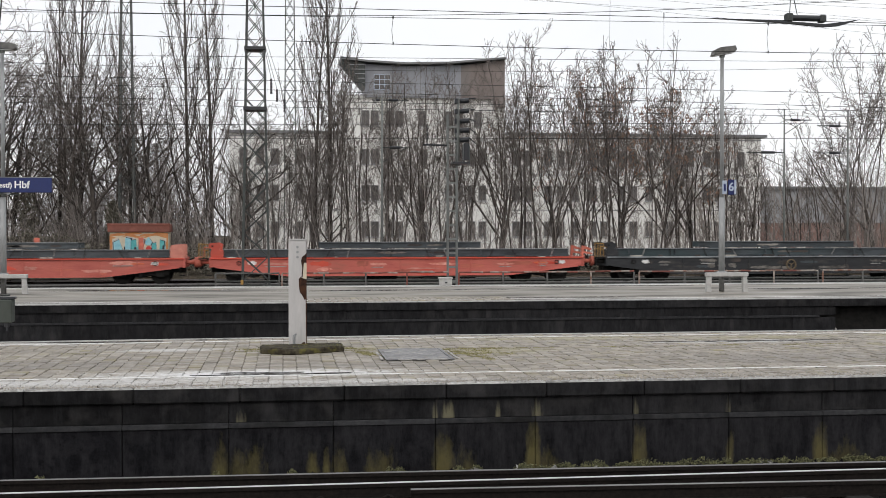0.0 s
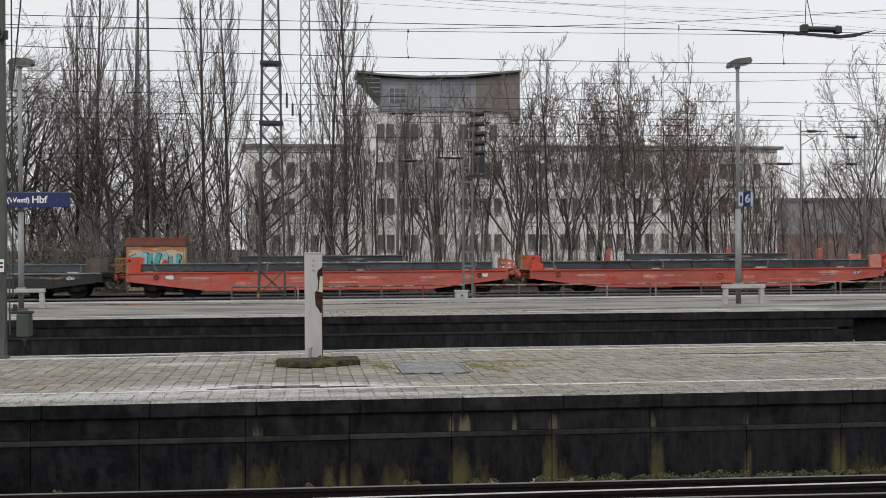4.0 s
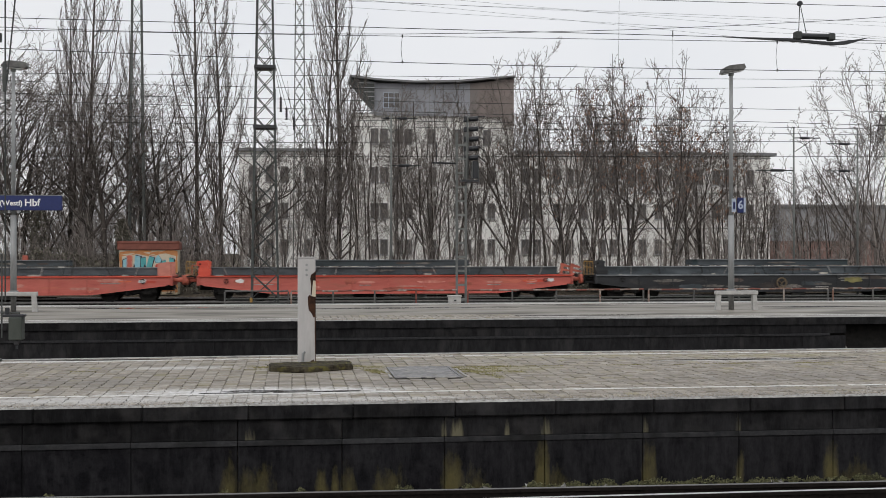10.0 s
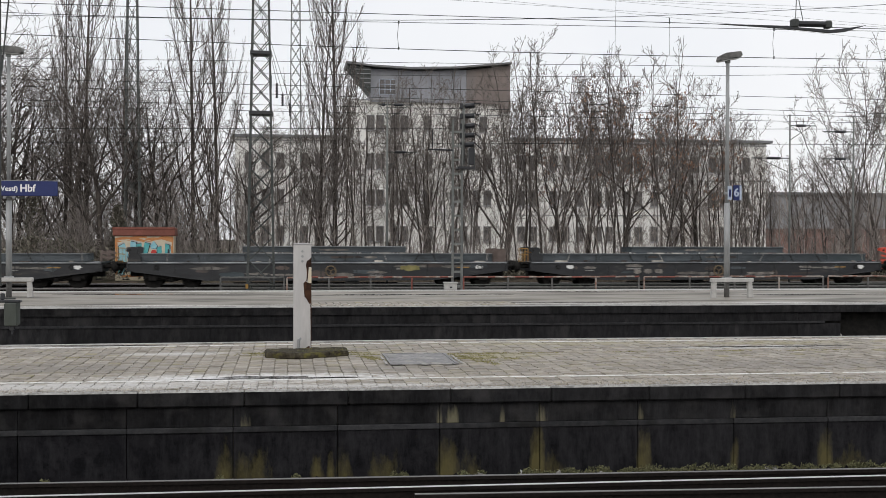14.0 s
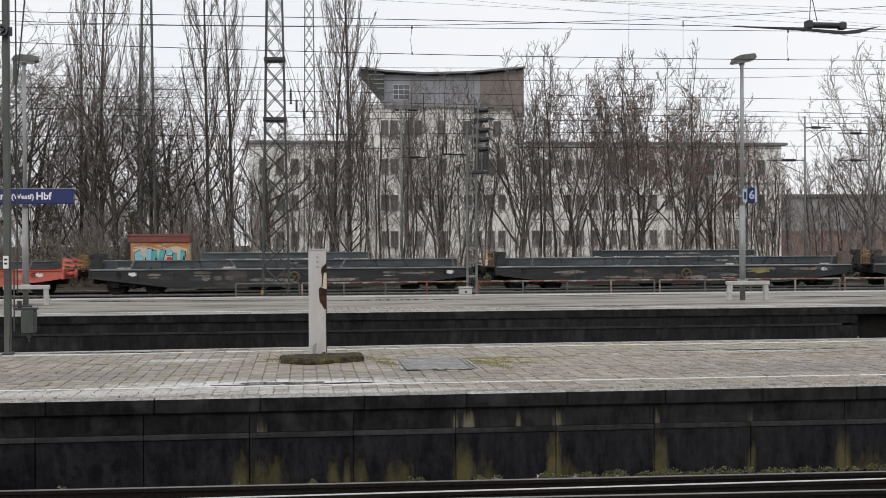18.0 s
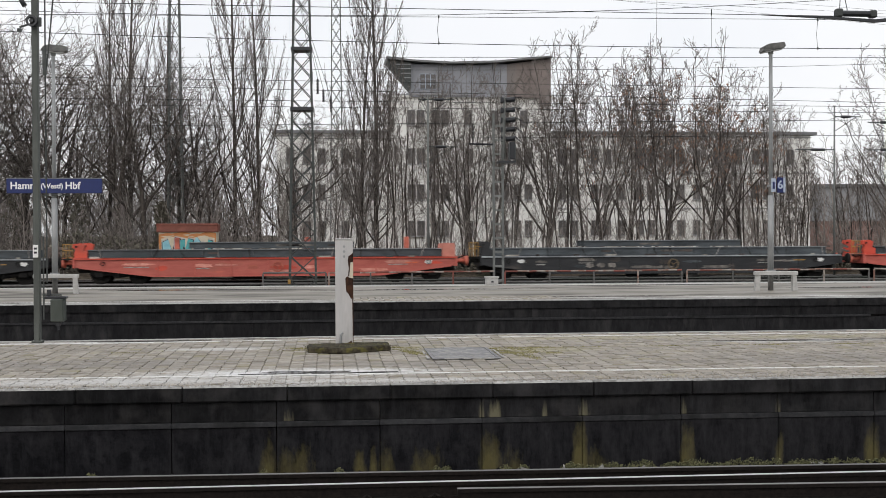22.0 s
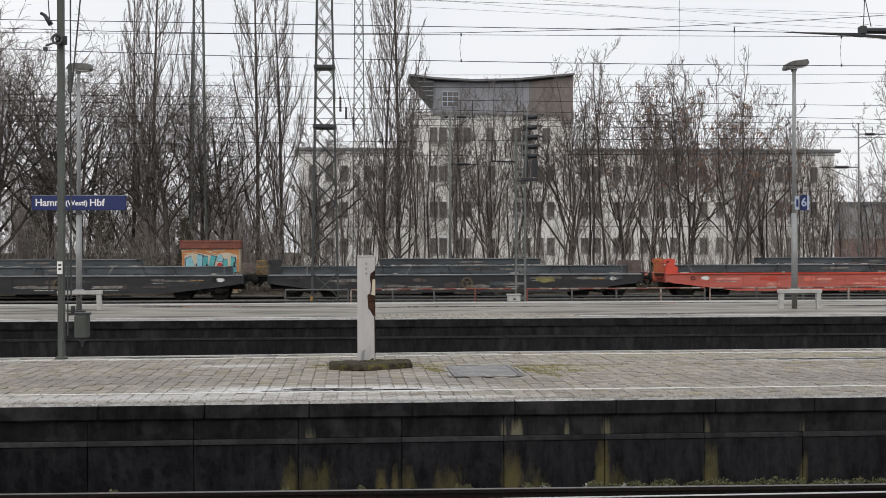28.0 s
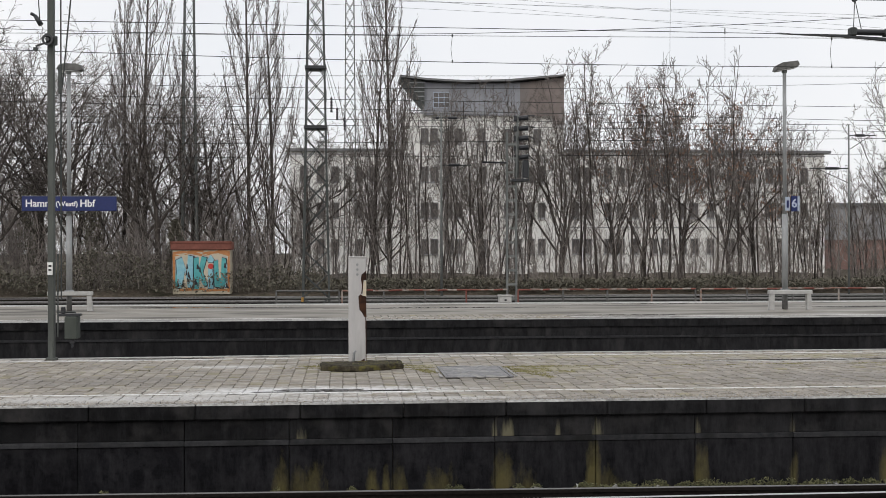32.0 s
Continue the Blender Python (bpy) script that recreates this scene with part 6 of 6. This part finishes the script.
def wagon(colour, kind):
    """A flat wagon: fish-bellied sills, bogies, buffers, end stops and a dark steel load. x = 0 is the front buffer face."""
    paint, red = M[colour], colour == "red"
    word = {"red": "faded red", "black": "dull black"}[colour]
    w = thing("flat_wagon", (0, 0, 0), f"{word} bogie flat wagon carrying {'dark steel frames' if kind < 2 else 'a short dark steel stack'}", "freight wagon", "wagons of the freight train")
    rr = random.Random((5 if red else 6) + 10 * kind)
    a, b = -0.62, -LONG + 0.62
    line = [(a, 1.20), (a, 0.84), (a - 0.25, 0.82), (a - 3.7, 0.40), (b + 3.7, 0.40), (b + 0.25, 0.82), (b, 0.84), (b, 1.20)]
    for s in (-1, 1):
        y = s * 1.28
        part("side_sill", slab(line, y - 0.02, y + 0.02), paint, w)
        part("top_flange", box(b, a, y - 0.10, y + 0.10, 1.20, 1.27, 0.012), M["red_bright"] if red else M["edge_steel"], w)
        low = bmesh.new()
        for (xa, za), (xb, zb) in zip(line[2:5], line[3:6]):
            slab([(xa, za), (xb, zb), (xb, zb - 0.03), (xa, za - 0.03)], y - 0.08, y + 0.08, bm=low)
        part("bottom_flange", low, paint, w)
    for i in range(9):
        x = a - 2.2 - i * (a - b - 4.4) / 8
        part("rib", box(x - 0.025, x + 0.025, -1.335, -1.30, 0.68 if i in (0, 8) else 0.46, 1.195, 0.006), paint, w)
    part("deck", box(b, a, -1.25, 1.25, 1.12, 1.20), M["bogie"], w)
    part("centre_beam", box(b, a, -0.3, 0.3, 0.55, 1.12), M["bogie"], w)
    for x, s in ((a, 1), (b, -1)):
        part("headstock", box(x - 0.06, x + 0.06, -1.36, 1.36, 0.80, 1.29, 0.02), paint, w)
        for y in (-1.12, 1.12):
            if s > 0 and kind > 0:
                part("end_stop", slab([(x - 0.05, 1.28), (x + 0.05, 1.28), (x + 0.06, 1.45), (x + 0.50, 1.38), (x + 0.52, 1.46), (x + 0.08, 1.56), (x + 0.10, 1.66), (x + 0.44, 1.60), (x + 0.46, 1.68), (x + 0.12, 1.80), (x - 0.02, 1.84)], y - 0.10, y + 0.10), M["red_patch"] if red else M["stop_brown"], w, "bent steel end bracket")
            elif s > 0:
                part("end_stop", slab([(x - 0.04, 1.28), (x - 0.66, 1.28), (x - 0.66, 1.84), (x - 0.60, 1.90), (x - 0.10, 1.93), (x - 0.04, 1.88)], y - 0.13, y + 0.13), M["red_pale"] if red else M["stop_brown"], w, "flat steel end stop")
            else:
                st = part("end_stop", slab([(x + 0.02, 1.28), (x + 0.60, 1.28), (x + 0.62, 1.56), (x + 0.44, 1.64), (x + 0.50, 1.92), (x + 0.30, 2.00), (x - 0.05, 1.97), (x - 0.08, 1.80), (x + 0.06, 1.72), (x + 0.0, 1.50)], y - 0.13, y + 0.13), M["red_bright"] if red else paint, w, "jagged folded end stop")
                part("stop_pin", rod((0.1 + x, y - 0.2, 1.84), (0.1 + x, y + 0.2, 1.84), 0.05, sides=8), M["bogie"], st)
        for y in (-0.875, 0.875):
            part("buffer", rod((x + s * 0.06, y, 1.06), (x + s * 0.48, y, 1.06), 0.10, sides=12, bm=rod((x + s * 0.48, y, 1.06), (x + s * 0.62, y, 1.06), 0.24, 0.25, 16)), M["red_patch"] if red else M["bogie"], w)
        part("coupling", box(min(x, x + s * 0.6), max(x, x + s * 0.6), -0.06, 0.06, 0.96, 1.08, 0.02, bm=rod((x + s * 0.3, 0, 1.0), (x + s * 0.55, 0, 0.7), 0.05, sides=8)), M["bogie"], w)
        part("brake_hose", rod((x, -0.4, 1.1), (x + s * 0.5, -0.35, 1.3), 0.035, sides=6), M["bogie"], w)
        part("end_step", box(x - 0.25, x + 0.05, -1.36, -1.2, 0.42, 0.46, bm=rod((x - 0.2, -1.3, 0.45), (x - 0.2, -1.3, 0.85), 0.015, sides=5)), M["bogie"], w)
        part("lashing_ring", ring(0.11, 0.03, 0.04), M["bogie"], w).matrix_basis = pose(x - s * 1.35, -1.37, 1.02)
    # brakeman's railing over the buffers
    if kind < 2:
        rail_x = b - 0.12
        part("end_railing", rod((rail_x, -1.05, 1.93), (rail_x - 0.44, -1.05, 1.95), 0.025, sides=6, bm=rod((rail_x, -1.05, 1.64), (rail_x - 0.44, -1.05, 1.66), 0.022, sides=6)), M["yellow"], w, "worn yellow hand rail")
        for k in range(4):
            part("railing_bar", rod((rail_x - 0.145 * k, -1.05, 1.26), (rail_x - 0.145 * k, -1.05, 1.94), 0.02, sides=6), M["yellow"], w, "worn yellow bar")
        part("step_plate", box(b - 0.58, b - 0.06, -1.2, -0.7, 1.20, 1.26, 0.01), M["bogie"], w)
    if kind > 0:
        part("grab_rail", rod((b - 0.3, -1.1, 1.34), (b - 0.3, -1.1, 1.78), 0.022, sides=6, bm=rod((b - 0.3, -1.1, 1.78), (b + 0.2, -1.1, 1.72), 0.022, sides=6)), M["red_patch"] if red else M["yellow"], w)
    for x in (a - 2.05, b + 2.05):
        bo = part("bogie", box(x - 1.35, x + 1.35, -1.12, -0.98, 0.42, 0.72, 0.06, bm=box(x - 1.35, x + 1.35, 0.98, 1.12, 0.42, 0.72, 0.06, bm=box(x - 0.3, x + 0.3, -1.1, 1.1, 0.35, 0.85, 0.05))), M["bogie"], w)
        for d in (-0.9, 0.9):
            for y in (-0.75, 0.75):
                part("wheel", rod((x + d, y - 0.065, 0.46), (x + d, y + 0.065, 0.46), 0.46, sides=24), M["bogie"], bo)
            part("axle", rod((x + d, -1.05, 0.46), (x + d, 1.05, 0.46), 0.08, sides=8), M["bogie"], bo)
            part("axle_box", box(x + d - 0.2, x + d + 0.2, -1.2, -1.08, 0.36, 0.66, 0.03), M["bogie"], bo)
        part("spring", rod((x, -1.16, 0.32), (x, -1.16, 0.6), 0.1, sides=8), M["bogie"], bo)
    if not red or kind == 0:
        wl_ = part("brake_wheel", ring(0.27, 0.055, 0.06), M["wheel_tan"] if not red else M["red_patch"], w, "round hand-brake wheel")
        wl_.matrix_basis = pose(-9.3, -1.40, 0.84)
        for k in range(3):
            an = k * 2.1 + 0.5
            part("spoke", rod((0, 0, 0), (0.23 * math.cos(an), 0, 0.23 * math.sin(an)), 0.022, sides=5), M["wheel_tan"] if not red else M["red_patch"], wl_)
    # plates, chalked and stencilled panels, overpainted and rusted patches
    for x in ((-2.0,), (-LONG + 2.6, -1.7), (-LONG + 1.9,))[kind]:
        part("label_plate", smear(rr, x, 1.02, 0.38, 0.22, -1.318), M["paper"], w, "small white plate")
    for k in range(7):
        x, z = -3.0 - 2.1 * k + rr.uniform(-0.7, 0.7), rr.uniform(0.62, 1.08)
        if abs(x) < 3.9 or abs(x) > LONG - 3.9:
            z = max(z, 0.98)
        wide = rr.uniform(0.5, 1.7)
        part("stencil_panel", smear(rr, x, z, wide, rr.uniform(0.10, 0.20), -1.309), M["chalk_pink" if red else "chalk_grey"], w, "washed-out stencilled panel")
        if rr.random() < 0.6:
            part("stencil_bar", box(x - wide * 0.4, x + wide * 0.3, -1.313, -1.30, z - 0.16, z - 0.12), M["stencil"], w)
    for k in range(8):
        x, z = -2.2 - 2.0 * k + rr.uniform(-0.8, 0.8), rr.uniform(0.55, 1.1)
        if abs(x) < 3.9 or abs(x) > LONG - 3.9:
            z = max(z, 0.98)
        part("paint_patch", smear(rr, x, z, rr.uniform(0.25, 1.4), rr.uniform(0.08, 0.34), -1.3065), (M["red_patch"] if k % 3 else M["red_bright"]) if red else (M["black_patch"] if k % 3 else M["load"]), w)
    if not red and kind == 0:
        part("graffito", smear(rr, -5.4, 0.98, 1.0, 0.30, -1.316), M["tag_yellow"], w, "dull yellow graffiti blot")
        part("graffito", smear(rr, -11.6, 0.98, 0.7, 0.22, -1.316), M["stop_brown"], w, "faded brown graffiti blot")
    elif not red:
        for k in range(3):
            part("graffito", smear(rr, -12.4 - 0.55 * k, 0.80, 0.42, 0.26, -1.316), M["chalk_grey"], w, "smudged grey graffiti")
    part("reflector", box(-3.1, -2.5, -1.315, -1.30, 0.98, 1.03), M["orange"] if red else M["yellow"], w)
    part("ladder_step", box(-7.6, -6.9, -1.33, -1.25, 0.12, 0.16, bm=rod((-7.5, -1.3, 0.14), (-7.5, -1.3, 0.40), 0.015, sides=5)), M["bogie"], w)
    part("brake_rigging", rod((-6.0, -1.0, 0.26), (-14.0, -1.0, 0.26), 0.03, sides=6, bm=box(-11.5, -9.9, -0.9, -0.4, 0.20, 0.5, 0.05)), M["bogie"], w)
    part("air_tank", rod((-8.6, -0.9, 0.30), (-7.9, -0.9, 0.30), 0.16, sides=10), M["pipegrey"], w)
    # the load: long lower frames, and shorter ones laid on top of them
    l0, l1 = (b + 0.60, a - 0.68) if kind < 2 else (-14.1, -5.6)
    x0, x1 = ((-13.55, -5.6), (-13.7, -5.75), (-14.1, -5.6))[kind]
    for y in (-1.0, 0.0, 1.0):
        part("load_beam", ibeam(l0, l1, y, 1.30, 1.66, 0.10), M["load"], w)
        part("upper_load_beam", ibeam(x0, x1, y, 1.73, 2.01, 0.10), M["load"], w)
    # Thin pale strips put the bright top line of the beams into colour.
    part("load_edge", box(l0, l1, -1.108, -1.06, 1.655, 1.685, 0.004), M["edge_steel"], w, "bright flange edge")
    part("load_edge", box(x0, x1, -1.108, -1.06, 2.005, 2.035, 0.004), M["edge_steel"], w, "bright flange edge")
    # Pale spacers draw the bright dashes between the two layers of beams.
    for i in range(9):
        xs = x0 + 0.2 + i * 0.93
        part("spacer", box(xs, xs + rr.uniform(0.2, 0.6), -1.10, -0.92, 1.685, 1.73), M["packing_pale"] if i % 3 else M["load"], w)
    for i in range(10 if kind < 2 else 4):
        x = l0 + 0.5 + i * 1.7 + rr.uniform(-0.5, 0.5)
        part("packing_block", box(x, x + rr.uniform(0.12, 0.6), -1.16, -0.95, 1.27, 1.27 + rr.uniform(0.03, 0.09)), M["packing_pale"] if i % 3 == 0 else M["black_patch"], w)
        part("lashing", rod((x + 0.6, -1.13, 1.27), (x + 0.6 + rr.uniform(-0.3, 0.3), -1.10, 1.69), 0.018, sides=5), M["stencil"] if i % 3 == 0 else M["bogie"], w)
    for i in range(7 if kind < 2 else 3):
        x = l0 + 0.6 + i * 2.4
        part("stiffener", box(x - 0.03, x + 0.03, -1.1, -1.02, 1.38, 1.63), M["load"], w)
    for k in range(4):
        x, z = rr.uniform(x0 + 0.6, x1 - 0.6), rr.choice((1.50, 1.86))
        part("load_stain", smear(rr, x, z, rr.uniform(0.5, 1.6), 0.12, -1.045), M["black_patch"] if k % 2 else M["chalk_grey"], w)
    if red and kind == 0:
        for x in (-2.9, -7.9, -14.4):
            part("stake", box(x - 0.13, x + 0.13, 1.12, 1.22, 1.30, 2.25, 0.02), M["red_patch"], w, "rusty red folding stake")
    return w


ORDER = "bbrrrrbrbrrbbbbbrbrbrrbb"
FIRST = -3
kinds = {(c, k): wagon({"r": "red", "b": "black"}[c], k) for c, k in (("r", 0), ("r", 1), ("r", 2), ("b", 0), ("b", 1))}
used = set()
WAGONS = []
for k, c in enumerate(ORDER):
    key = (c, 2 if k == 20 else 0 if k in (4, 3, 10, 18) else 1 if c == "r" else k % 2)
    ob = copy_thing(kinds[key], pose(0, 0, 0)) if key in used else kinds[key]
    used.add(key)
    WAGONS.append((FIRST + k, ob))
tail = WAGONS[-1][1]
part("tail_lamp", box(-LONG + 0.50, -LONG + 0.62, -1.2, -0.95, 1.62, 1.9, 0.02), M["sred"], tail, "red tail lamp")
part("tail_bracket", rod((-LONG + 0.56, -1.08, 1.3), (-LONG + 0.56, -1.08, 1.63), 0.02, sides=5), M["bogie"], tail)


# how far the train has come along its track, every two seconds
TRAVEL = [-4.03, 22.98, 49.98, 77.08, 104.36, 131.86, 159.57, 187.45, 215.49, 243.64, 271.89, 300.24, 328.76, 357.54, 386.61, 415.58, 444.49]


def motions():
    for n, ob in WAGONS:
        walk(ob, [(2 * i, pose(s - LONG * n, TRAIN_Y, TRAIN_RAIL)) for i, s in enumerate(TRAVEL)])


motions()
